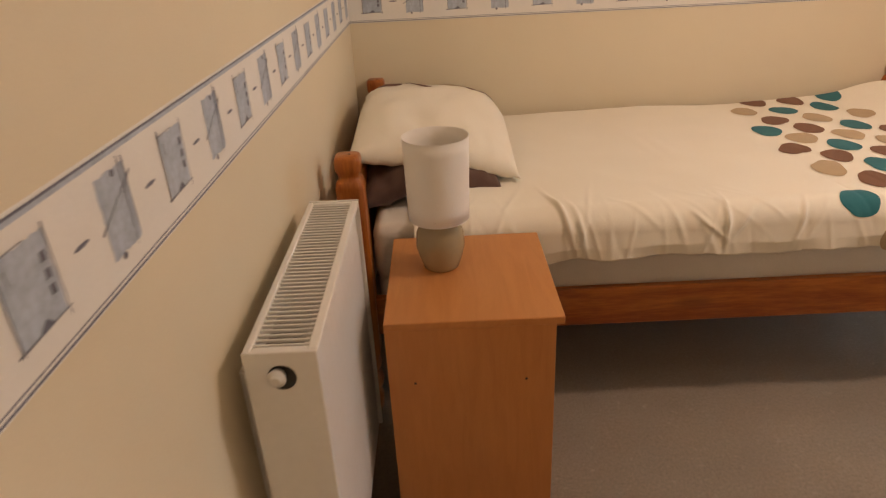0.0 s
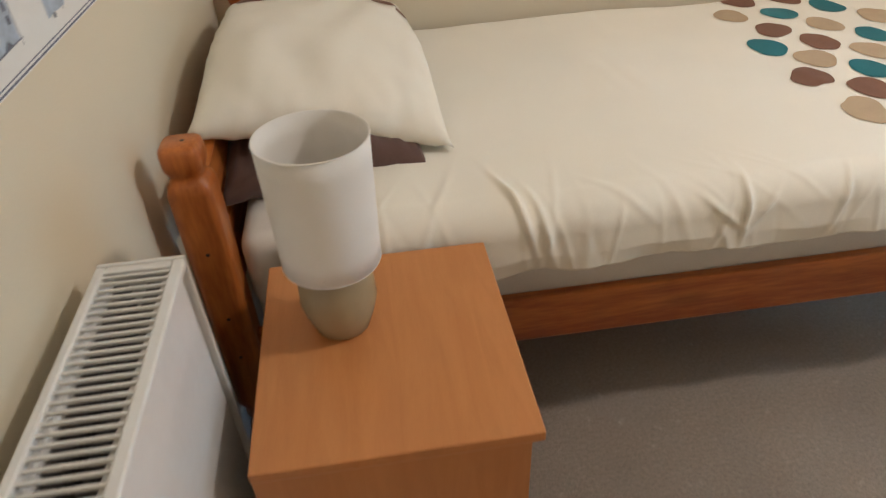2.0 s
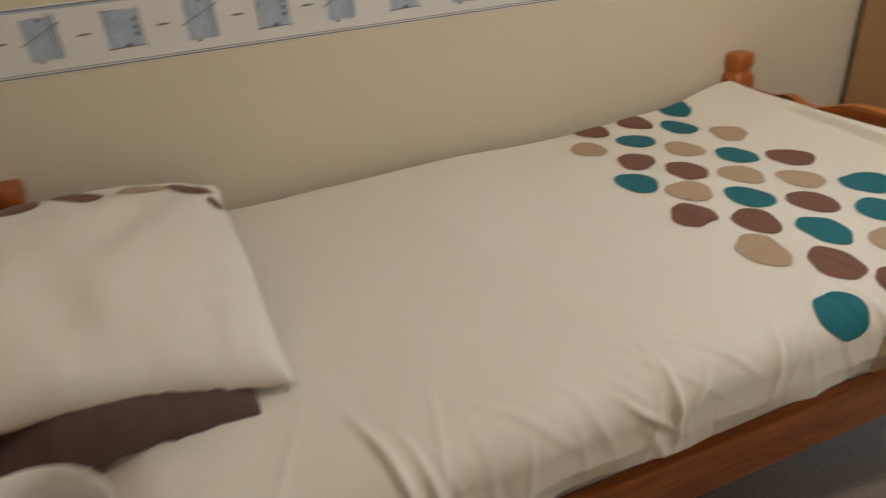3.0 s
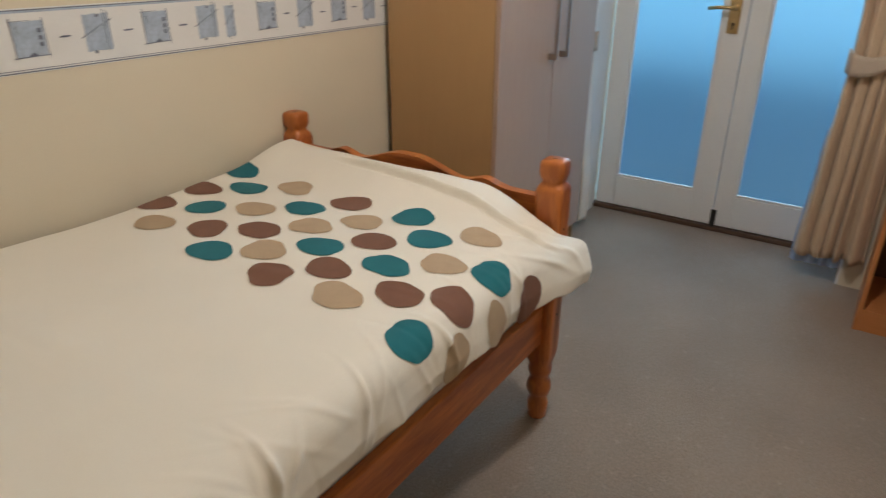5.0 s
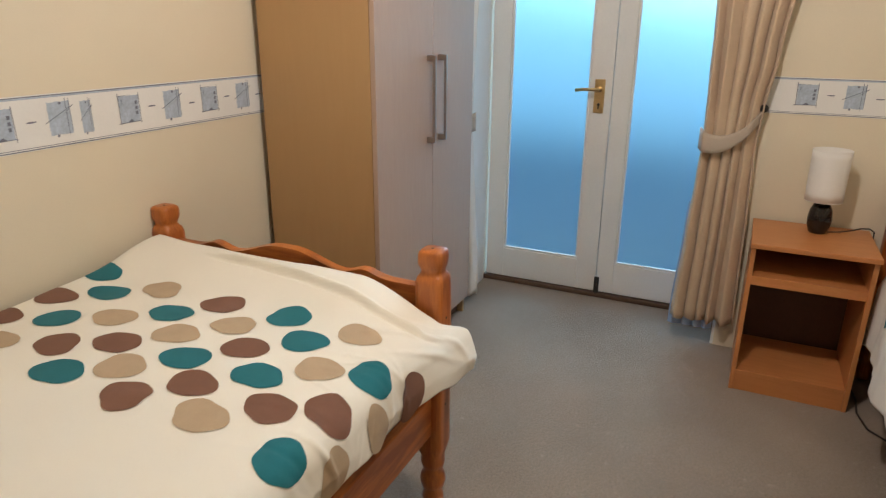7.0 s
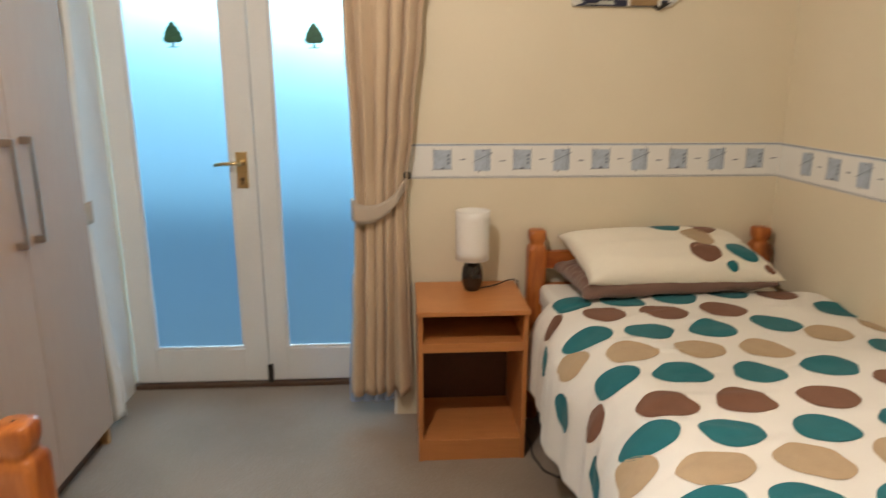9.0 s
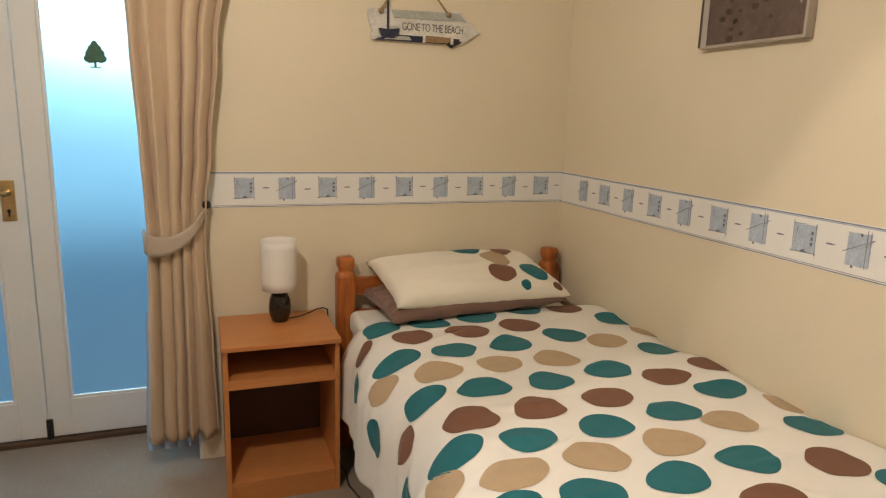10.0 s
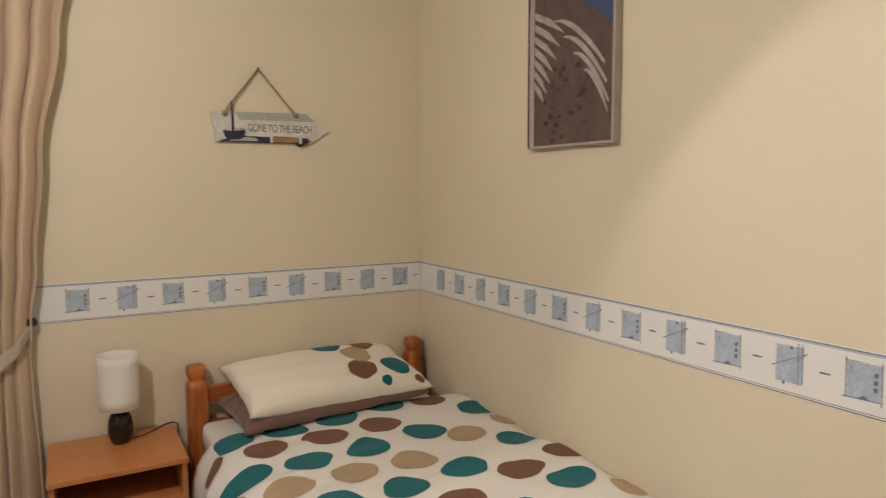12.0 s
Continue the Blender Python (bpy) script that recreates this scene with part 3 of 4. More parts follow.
# ---- radiator ----
def radiator():
    x0, x1, ys, yn, zb, zt = 0.036, 0.136, -1.780, -1.237, 0.20, 0.798
    r = thing("radiator", pose(0, 0, 0))
    ribs = 15

    def face(u, z):
        y = ys + 0.012 + (yn - ys - 0.024) * u
        edge = min(1, (z - zb - 0.03) / 0.03, (zt - 0.045 - z) / 0.03)
        d = 0.003 * ease(min(1, max(0, edge), u * 40, (1 - u) * 40)) + 0.0001 * math.sin(2 * math.pi * ribs * u)
        return (x1 - 0.007 + d, y, z)
    bm = surface(face, steps(0, 1, 240), steps(zb, zt - 0.012, 30))
    part("front_panel", bm, RAD_WHITE, r, "smooth white front panel", smooth=True)
    part("panel_core", box(x1 - 0.026, x1 - 0.010, ys + 0.008, yn - 0.008, zb, zt - 0.014, 0.004), RAD_WHITE, r)
    part("rear_panel", box(x0, x0 + 0.016, ys + 0.008, yn - 0.008, zb, zt - 0.014, 0.004), RAD_WHITE, r)
    # close-set fins, their dark colour standing for the shade below the grille
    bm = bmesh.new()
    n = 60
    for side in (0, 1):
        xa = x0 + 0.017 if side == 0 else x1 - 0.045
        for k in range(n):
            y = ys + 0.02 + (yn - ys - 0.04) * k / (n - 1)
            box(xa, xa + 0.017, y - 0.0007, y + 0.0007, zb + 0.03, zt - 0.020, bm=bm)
    tagged(part("convector", bm, RAD_SHADE, r, "thin metal convector fins, coloured dark for the shade inside"), kind="stuff")
    # top grille: a rim and its bars
    bm = box(x0 - 0.002, x0 + 0.010, ys + 0.004, yn - 0.004, zt - 0.012, zt, 0.003)
    part("grille_rim", bm, RAD_WHITE, r)
    part("grille_rim", box(x1 - 0.013, x1 + 0.002, ys + 0.004, yn - 0.004, zt - 0.012, zt, 0.003), RAD_WHITE, r)
    part("grille_rim", box(x0 + 0.010, x1 - 0.013, ys + 0.004, ys + 0.016, zt - 0.010, zt - 0.001, 0.002), RAD_WHITE, r)
    part("grille_rim", box(x0 + 0.010, x1 - 0.013, yn - 0.016, yn - 0.004, zt - 0.010, zt - 0.001, 0.002), RAD_WHITE, r)
    bar = data_of("grille_bar", box(0.008, x1 - x0 - 0.011, -0.0018, 0.0018, -0.006, 0.0, 0.001, seg=1), RAD_WHITE)
    bars = 41
    for k in range(bars):
        y = ys + 0.022 + (yn - ys - 0.044) * k / (bars - 1)
        share("grille_bar", bar, r, pose(x0, y, zt - 0.0015))
    for ya, yb in ((ys - 0.002, ys + 0.004), (yn - 0.004, yn + 0.002)):
        part("side_cover", box(x0 - 0.002, x1 + 0.002, ya, yb, zb, zt + 0.001, 0.0025), RAD_WHITE, r)
    bm = lathe([(0.020, 0.0), (0.020, 0.001)], 24)
    bmesh.ops.transform(bm, matrix=pose(0.085, ys - 0.002, 0.758, 90, 0, 0), verts=bm.verts)
    part("vent_hole", bm, BLACK, r)
    bm = lathe([(0.011, 0), (0.011, 0.007), (0.0135, 0.008), (0.0135, 0.011), (0.009, 0.012), (0.008, 0.016), (0.006, 0.017)], 18)
    bmesh.ops.transform(bm, matrix=pose(0.080, ys - 0.003, 0.763, 90, 0, 0), verts=bm.verts)
    part("bleed_valve", bm, RAD_WHITE, r, "white bleed valve plug", smooth=True)
    for y in (ys + 0.08, yn - 0.08):
        part("bracket", box(0.0, x0 + 0.002, y - 0.015, y + 0.015, 0.30, 0.72, 0.002), RAD_WHITE, r)
    bm = tube([(0.085, ys - 0.022, 0.0), (0.085, ys - 0.022, 0.215), (0.085, ys - 0.016, 0.232), (0.085, ys + 0.01, 0.235)], 0.008)
    lathe([(0.014, 0.12), (0.018, 0.125), (0.018, 0.18), (0.012, 0.19)], 18, bm, (0.085, ys - 0.022))
    part("pipe", bm, RAD_WHITE, r, "white pipe with a valve", smooth=True)
    return tagged(r, "white panel radiator with a slotted top grille on the wall", "radiator")


radiator()


# ---- beds ----
def bed_post(top):
    """A pine post: turned foot, square shaft, chamfered shoulder and rounded knob."""
    rings = [(0.0, 0.024, 2), (0.004, 0.027, 2), (0.05, 0.030, 2), (0.075, 0.024, 2), (0.085, 0.032, 2), (0.105, 0.036, 2), (0.125, 0.032, 2), (0.135, 0.024, 2), (0.15, 0.030, 2),
             (0.165, 0.033, 2.2), (0.185, 0.030, 2.5), (0.215, 0.036, 9), (0.225, 0.036, 12), (top - 0.082, 0.036, 12), (top - 0.078, 0.0355, 11), (top - 0.066, 0.0325, 8), (top - 0.064, 0.031, 6),
             (top - 0.058, 0.0275, 4.5), (top - 0.053, 0.0265, 4), (top - 0.047, 0.0285, 4), (top - 0.038, 0.0315, 5), (top - 0.030, 0.0325, 5.5), (top - 0.012, 0.0325, 5.5), (top - 0.004, 0.0310, 5), (top, 0.0275, 4.5)]
    bm = loft(rings)
    return bm


def scallop(y):
    """The wavy top edge of a head or foot rail; y from -1 to 1 across."""
    a = abs(y)
    hump = 0.040 * (1 - ease((a - 0.05) / 0.42))
    bump = 0.018 * math.exp(-((a - 0.60) / 0.10) ** 2)
    return hump + bump


def wavy_rail(half, z0, z1, t):
    ys = steps(-half, half, 72)
    outline = [(y, z1 + scallop(y / half)) for y in ys] + [(half, z0), (-half, z0)]
    bm = slab(outline, t)
    bmesh.ops.transform(bm, matrix=pose(-t / 2, 0, 0) @ Matrix(((0, 0, 1, 0), (1, 0, 0, 0), (0, 1, 0, 0), (0, 0, 0, 1))), verts=bm.verts)
    bmesh.ops.recalc_face_normals(bm, faces=bm.faces)
    return bm


def pine_bed(label):
    """A single bed; its own x runs from the head posts to the foot posts, y across, origin on the floor under the head's middle."""
    b = thing("bed")
    L, W = 1.965, 0.902
    post = data_of("post", bed_post(0.798), PINE["z"], True)
    foot = data_of("post", bed_post(0.778), PINE["z"], True)
    screw = data_of("screw_hole", lathe([(0.0035, 0), (0.0035, 0.0008)], 10), BLACK)
    for x, me, top in ((0, post, 0.798), (L, foot, 0.778)):
        for y in (-W / 2, W / 2):
            p = share("post", me, b, pose(x, y, 0))
            share("screw_hole", screw, p, pose(0.004, 0.004, top - 0.0002))
            side = -1 if y < 0 else 1
            for z in (0.35, 0.45, 0.60):
                share("screw_hole", screw, p, pose(0.0, side * 0.0359, z, -90 * side, 0, 0))
    hw = W / 2 - 0.03
    part("foot_rail", wavy_rail(hw, 0.56, 0.678, 0.03), PINE["y"], b, "wavy-topped foot rail").location = (L, 0, 0)
    part("head_rail", wavy_rail(hw, 0.645, 0.712, 0.03), PINE["y"], b, "wavy-topped head rail")
    part("head_rail", box(-0.014, 0.014, -hw, hw, 0.43, 0.58, 0.004), PINE["y"], b)
    part("foot_rail", box(L - 0.014, L + 0.014, -hw, hw, 0.30, 0.46, 0.004), PINE["y"], b)
    for y in (-W / 2, W / 2):
        part("side_rail", box(0.03, L - 0.03, y - 0.012, y + 0.012, 0.265, 0.383, 0.004), PINE["x"], b, "long pine side rail with knots")
    slat = data_of("slat", box(-0.035, 0.035, -W / 2 + 0.013, W / 2 - 0.013, 0, 0.018, 0.002), PINE["y"])
    for k in range(13):
        share("slat", slat, b, pose(0.12 + k * (L - 0.24) / 12, 0, 0.319))
    return tagged(b, label, "bed", "pine single beds")


def mattress(m, label):
    bm = box(0.045, 1.925, -0.4375, 0.4375, 0.337, 0.575, 0.030, seg=4)
    ob = part("mattress", bm, MATTRESS, None, "", True)
    ob.matrix_basis = m
    bm = bmesh.new()
    for z in (0.37, 0.545):
        pts = []
        for a in steps(0, 1, 80):
            t = 2 * math.pi * a
            c, s = math.cos(t), math.sin(t)
            k = 1 / (abs(c) ** 14 + abs(s) ** 14) ** (1 / 14)
            pts.append((0.985 + 0.938 * k * c, 0.4355 * k * s, z))
        tube(pts, 0.005, bm, 6)
    part("piping", bm, SHEET, ob, smooth=True)
    return tagged(ob, label, "mattress")


def printed_spot(parent, f, u0, v0, au, av, m, seed, lift=0.0014):
    """A wobbly oval printed on the cloth f(u, v)."""
    rnd = random.Random(seed)
    ph, ph2, tilt = rnd.uniform(0, 6.28), rnd.uniform(0, 6.28), rnd.uniform(-0.25, 0.25)
    k1, k2, k3 = rnd.uniform(0.02, 0.09), rnd.uniform(0.02, 0.085), rnd.uniform(0.008, 0.03)

    def at(u, v):
        p = Vector(f(u, v))
        n = (Vector(f(u + 0.004, v)) - p).cross(Vector(f(u, v + 0.004)) - p)
        return p + n.normalized() * lift
    bm = bmesh.new()
    rings, seg = 9, 36
    mid = bm.verts.new(at(u0, v0))
    last = None
    for r in range(1, rings + 1):
        ring = []
        for i in range(seg):
            a = 2 * math.pi * i / seg
            w = (r / rings) * (1 + k1 * math.sin(2 * a + ph) + k2 * math.sin(3 * a + ph2) + k3 * math.sin(6 * a + ph))
            du, dv = au * w * math.cos(a), av * w * math.sin(a)
            ring.append(bm.verts.new(at(u0 + du - tilt * dv * au / av, v0 + dv + tilt * du * av / au)))
        for i in range(seg):
            j = (i + 1) % seg
            bm.faces.new((mid, ring[i], ring[j]) if last is None else (last[i], ring[i], ring[j], last[j]))
        last = ring
    return part("printed_spot", bm, m, parent, "", True)


INKS = {"T": TEAL, "B": BROWN, "N": TAN}


def drape(v, wide, r, drop_out):
    """Across the bed: how far out and how far down a cloth is, v metres from the wall side along it."""
    if v <= wide:
        return v, 0.0
    a = (v - wide) / r
    if a < math.pi / 2:
        return wide + r * math.sin(a), r * (1 - math.cos(a))
    d = v - wide - r * math.pi / 2
    return wide + r + drop_out * d, r + d


# --- bed along the north wall: head at the west wall
BED_A = pose(0.078, -0.478, 0)
bed_a = pine_bed("orange-stained pine single bed with turned posts")
bed_a.matrix_basis = BED_A
mattress(BED_A, "white sprung mattress on the pine bed frame").name = "mattress"


def make_creases(n, seed, u0, u1, v0, v1, w0, w1, amp):
    """Random short folds: place, direction, length, width, height."""
    rnd = random.Random(seed)
    return [(rnd.uniform(u0, u1), rnd.uniform(v0, v1), rnd.gauss(1.45, 0.35), rnd.uniform(0.05, 0.13), rnd.uniform(w0, w1), rnd.uniform(0.4, 1) * amp * rnd.choice((1, 1, -0.6))) for _ in range(n)]


def folds(creases, u, v):
    h = 0.0
    for cu, cv, a, l, w, amp in creases:
        du, dv = u - cu, v - cv
        if abs(du) > 0.3 or abs(dv) > 0.3:
            continue
        p = (du * math.cos(a) + dv * math.sin(a)) / l
        q = (-du * math.sin(a) + dv * math.cos(a)) / w
        e = p * p + q * q
        if e < 9:
            h += amp * math.exp(-e) * (1 - 0.9 * q)
    return h


FOLDS_A = make_creases(48, 3, 0.3, 1.75, 0.92, 1.08, 0.005, 0.010, 0.0028) + make_creases(16, 5, 0.5, 1.9, 0.1, 0.8, 0.02, 0.05, 0.0022)
FOLDS_A += [(0.615, 0.945, 1.31, 0.085, 0.008, 0.013), (0.655, 0.975, 1.35, 0.06, 0.007, 0.008), (0.985, 1.0, 0.75, 0.05, 0.007, 0.006), (1.03, 0.985, 1.57, 0.06, 0.007, 0.009), (1.065, 1.0, 2.2, 0.045, 0.007, 0.006)]
FOLDS_A += [(1.86, 0.93, 0.9, 0.10, 0.010, 0.004), (1.90, 0.95, 1.2, 0.09, 0.009, 0.004), (1.82, 0.98, 0.6, 0.08, 0.009, 0.004), (1.92, 0.88, 1.0, 0.10, 0.010, -0.003), (1.45, 1.00, 1.3, 0.07, 0.008, 0.006), (1.22, 0.99, 1.8, 0.06, 0.007, 0.006)]


def duvet_a(u, v):
    out, down = drape(v, 0.915, 0.062, 0.12)
    edge = ease((v - 0.72) / 0.25)
    side = ease((v - 0.90) / 0.10)
    foot = ease((u - 1.74) / 0.24)
    z = 0.641 - down + 0.006 * math.sin(math.pi * min(1, v / 0.93)) + 0.042 * foot * (1 - edge) - 0.030 * foot * edge
    z += 0.012 * ease((u - 1.2) / 0.5) * (1 - edge)
    z += 0.006 * rough(u * 3, v * 3, 2) + 0.002 * rough(u * 9, v * 9, 5)
    z += (0.010 + 0.006 * math.sin(u * 7.0 + 1.0)) * ease((0.16 - v) / 0.16) - 0.020 * ease((0.03 - v) / 0.03)
    # folded seam running beside the foot rail
    us = u - 1.950 + 0.060 * ease((v - 0.35) / 0.55)
    z += (0.014 * math.exp(-(us / 0.009) ** 2) - 0.010 * math.exp(-((us + 0.014) / 0.007) ** 2)) * (1 - side) * ease((v - 0.22) / 0.15)
    h = folds(FOLDS_A, u, v)
    soft = rough(u * 9 + 2.2 * v, v * 2.2, 7)
    z += (h + 0.004 * soft * edge) * (1 - side)
    y = -0.032 - out - (h + 0.006 * soft) * side - 0.036 * foot * side * ease((v - 0.93) / 0.14)
    if down > 0.10:
        y += 0.022 * ((down - 0.10) / 0.06) * (0.6 + 0.4 * math.sin(u * 23))
    z += (0.010 * rough(u * 6, 4.4) + 0.007 * rough(u * 19, 1.4)) * ease((v - 1.0) / 0.08)
    z -= 0.030 * ease((0.34 - u) / 0.10)
    x = u + 0.075 * foot * ease((v - 0.935) / 0.06) - 0.012 * rough(v * 4, 2.0) * foot
    return (x, y, z)


def duvet_sheet(f, us, vs, label, cloth=LINEN):
    ob = part("duvet", surface(f, us, vs), cloth, None, "", True)
    if ob.data.polygons[len(ob.data.polygons) // 3].normal.z < 0:
        ob.data.flip_normals()
    md = ob.modifiers.new("solid", "SOLIDIFY")
    md.thickness, md.offset = 0.018, -1
    return tagged(ob, label, "duvet")


def flip(f):
    """The same cloth with its two directions swapped, so that its normals turn over."""
    return lambda u, v: f(v, u)


duvet1 = duvet_sheet(duvet_a, steps(0.235, 1.985, 400), steps(0.0, 0.84, 100) + steps(0.845, 1.085, 56), "cream duvet with teal, brown and tan spots at its foot")
# where each spot of the print lies: colour, metres along the bed, metres across from the wall
SPOTS_A = (
    ("T", ((1.767, 0.052), (1.692, 0.164), (1.538, 0.185), (1.671, 0.396), (1.770, 0.661), (1.695, 0.758), (1.383, 0.398), (1.528, 0.586), (1.538, 0.763), (1.663, 0.949), (1.373, 0.952))),
    ("N", ((1.761, 0.271), (1.595, 0.301), (1.410, 0.159), (1.598, 0.489), (1.685, 0.573), (1.777, 0.845), (1.448, 0.497), (1.619, 0.849), (1.390, 0.761), (1.619, 1.044), (1.470, 1.045))),
    ("B", ((1.618, 0.070), (1.762, 0.470), (1.490, 0.051), (1.454, 0.299), (1.512, 0.410), (1.611, 0.669), (1.379, 0.588), (1.461, 0.673), (1.466, 0.851), (1.520, 0.944), (1.760, 1.049))),
)
seed = 100
for c, places in SPOTS_A:
    for u, v in places:
        seed += 1
        across = 0.054 if v < 0.8 else 0.049 if v < 0.9 else 0.047 if v < 1.0 else 0.052
        along = 0.042 if v < 0.9 else 0.047 if v < 1.0 else 0.040
        printed_spot(duvet1, flip(duvet_a), v, u, across, along, INKS[c], seed)


def pillow(name, m, lx, ly, thick, material, label, sag=0.0, seed=1, lift=None, wrinkle=0.006, taper=0.0):
    """A stuffed pillow with drawn-out corners; its own x and y along its sides."""
    def half(sign):
        def f(a, b):
            ca, cb = abs(a), abs(b)
            bulge = (max(0.0, 1 - ca ** 3.2) ** 0.45) * (max(0.0, 1 - cb ** 3.4) ** 0.45)
            pin = 1 - 0.055 * (1 - cb ** 4) * ca ** 3
            pin2 = 1 - 0.045 * (1 - ca ** 4) * cb ** 3
            x, y = a * lx / 2 * pin * (1 - taper * ease((b + 1) / 2)), b * ly / 2 * pin2
            z = (0.64 if sign > 0 else -0.36) * thick * bulge + sign * 0.0015 + wrinkle * rough(a * 3 + seed, b * 3, seed) * bulge + wrinkle * 0.7 * rough(a * 8 + seed, b * 7, seed + 3) * (1 - bulge)
            z -= sag * (ca * cb) ** 2
            if lift:
                z += lift(a, b)
            return (x, y, z)
        return f
    bm = surface(half(1), steps(-1, 1, 56), steps(-1, 1, 56))
    surface(half(-1), steps(1, -1, 56), steps(-1, 1, 56), bm)
    bmesh.ops.remove_doubles(bm, verts=bm.verts, dist=0.0032)
    bmesh.ops.recalc_face_normals(bm, faces=bm.faces)
    ob = part(name, bm, material, None, "", True)
    ob.matrix_basis = m
    tagged(ob, label, "pillow")
    return ob, half(1)


pillow("pillow", pose(0.272, -0.464, 0.668, 1, -1, 2), 0.40, 0.73, 0.125, MAUVE, "mauve-brown pillow lying under the cream one on the bed", 0.0, 3,
       lambda a, b: -0.042 * ease(-a) * ease(-b) - 0.040 * ease(a) * ease(-b - 0.1), wrinkle=0.022)
ob, top = pillow("pillow", pose(0.286, -0.448, 0.752, 1, 5, 2), 0.49, 0.69, 0.125, LINEN, "plump cream pillow with spots along its far edge", 0.0, 8,
                 lambda a, b: -0.030 * ease(-b - 0.1) - 0.042 * ease(a) * ease(-b - 0.2) - 0.026 * ease(b), wrinkle=0.014, taper=0.06)
for k, (a, b, c) in enumerate(((-0.60, 0.50, "B"), (-0.16, 0.54, "B"), (0.32, 0.50, "N"), (0.70, 0.54, "B"), (0.87, 0.30, "B"))):
    printed_spot(ob, top, a, b, 0.19 if k < 4 else 0.06, 0.11, INKS[c], 300 + k)

# --- bed along the south wall: head at the east wall
BED_B = pose(3.432, -2.580, 0, 0, 0, 180)
bed_b = copy_thing(bed_a, BED_B)
tagged(bed_b, "orange-stained pine single bed beneath a spotted duvet")
mattress(BED_B, "white sprung mattress under the spotted duvet")


FOLDS_B = make_creases(30, 13, 0.4, 1.9, 0.70, 1.25, 0.012, 0.03, 0.007) + make_creases(30, 15, 0.4, 1.9, 0.0, 0.8, 0.012, 0.035, 0.006)


def duvet_b(u, v):
    """u: metres from the head wall along the bed, v: metres from the south wall."""
    out, down = drape(v, 0.865, 0.170, 0.06)
    edge = ease((v - 0.70) / 0.3)
    side = ease((v - 0.93) / 0.12)
    z = 0.614 - down + 0.010 * math.sin(math.pi * min(1, v / 1.0))
    h = folds(FOLDS_B, u, v)
    z += 0.009 * rough(u * 3.2, v * 3.2, 12) + 0.004 * rough(u * 8, v * 8, 15) + h * (1 - side)
    z += 0.020 * math.exp(-((u - 1.12) / 0.05) ** 2 - ((v - 0.05) / 0.06) ** 2)
    z -= 0.012 * ease((0.04 - v) / 0.04) * (0.5 + 0.5 * math.sin(u * 11))
    z += 0.006 * math.sin(u * 21 + 4 * v) * math.exp(-(v / 0.12) ** 2)
    z -= 0.02 * ease((0.34 - u) / 0.07)
    z += 0.020 * ease((u - 1.6) / 0.3) * (1 - edge)
    y = SOUTH + 0.006 + out + (0.016 * rough(u * 6, v * 2, 17) + 0.012 * rough(u * 14, v, 19) + h) * side
    y += 0.018 * side * math.sin(u * 9.5 + 1)
    x = EAST - u + 0.01 * rough(v * 4, 5.0)
    return (x, y, z)


duvet2 = duvet_sheet(duvet_b, steps(0.27, 1.985, 240), steps(0.0, 1.32, 180), "white duvet covered all over in teal, brown and tan spots", WHITE_COTTON)
# rows of the print from the head to the foot: colour, metres along the bed, metres across from the wall
ROWS_B = (
    ("T", 0.392, (0.908, 0.73, 0.54, 0.34)), ("B", 0.528, (1.018, 0.833, 0.636, 0.435, 0.163)), ("T", 0.694, (1.110, 0.930, 0.746, 0.553, 0.326, 0.03)),
    ("N", 0.838, (1.008, 0.853, 0.660, 0.467, 0.208, -0.03)), ("T", 0.986, (1.140, 0.947, 0.772, 0.568, 0.360, 0.085)), ("B", 1.135, (1.062, 0.873, 0.683, 0.474, 0.222, 0.012)),
    ("T", 1.276, (1.168, 0.956, 0.783, 0.578, 0.363, 0.129)), ("N", 1.398, (1.020, 0.878, 0.680, 0.477, 0.263, -0.02)), ("T", 1.526, (1.115, 0.948, 0.770, 0.566, 0.362, 0.055)),
    ("B", 1.660, (1.050, 0.860, 0.655, 0.443, 0.175)), ("T", 1.796, (1.140, 0.955, 0.770, 0.560, 0.340, 0.090)), ("N", 1.920, (1.040, 0.860, 0.660, 0.450, 0.220)),
)
seed = 500
for c, u0, across in ROWS_B:
    for v in across:
        seed += 1
        u = u0 - max(0.11, 0.21 - 0.13 * (u0 - 0.5)) * ease((0.46 - v) / 0.42) - 0.16 * ease((v - 0.86) / 0.32)
        printed_spot(duvet2, flip(duvet_b), max(v, 0.012), u, 0.05 if v < 0.0 else 0.073 - 0.020 * ease((v - 0.94) / 0.08), 0.058 + 0.010 * ease((1.1 - u0) / 0.6) - 0.008 * ease((v - 0.92) / 0.08), INKS[c], seed)

# the white undersheet shows at the head
sheet = part("undersheet", box(3.02, 3.40, -3.03, -2.135, 0.50, 0.592, 0.03, seg=4), SHEET, None, "", True)
tagged(sheet, "white fitted sheet over the mattress at the head", "bed sheet")
sheet = part("undersheet", box(0.118, 0.50, -0.925, -0.045, 0.42, 0.592, 0.035, seg=4), SHEET, None, "", True)
tagged(sheet, "white fitted sheet over the mattress by the bedside cabinet", "bed sheet")

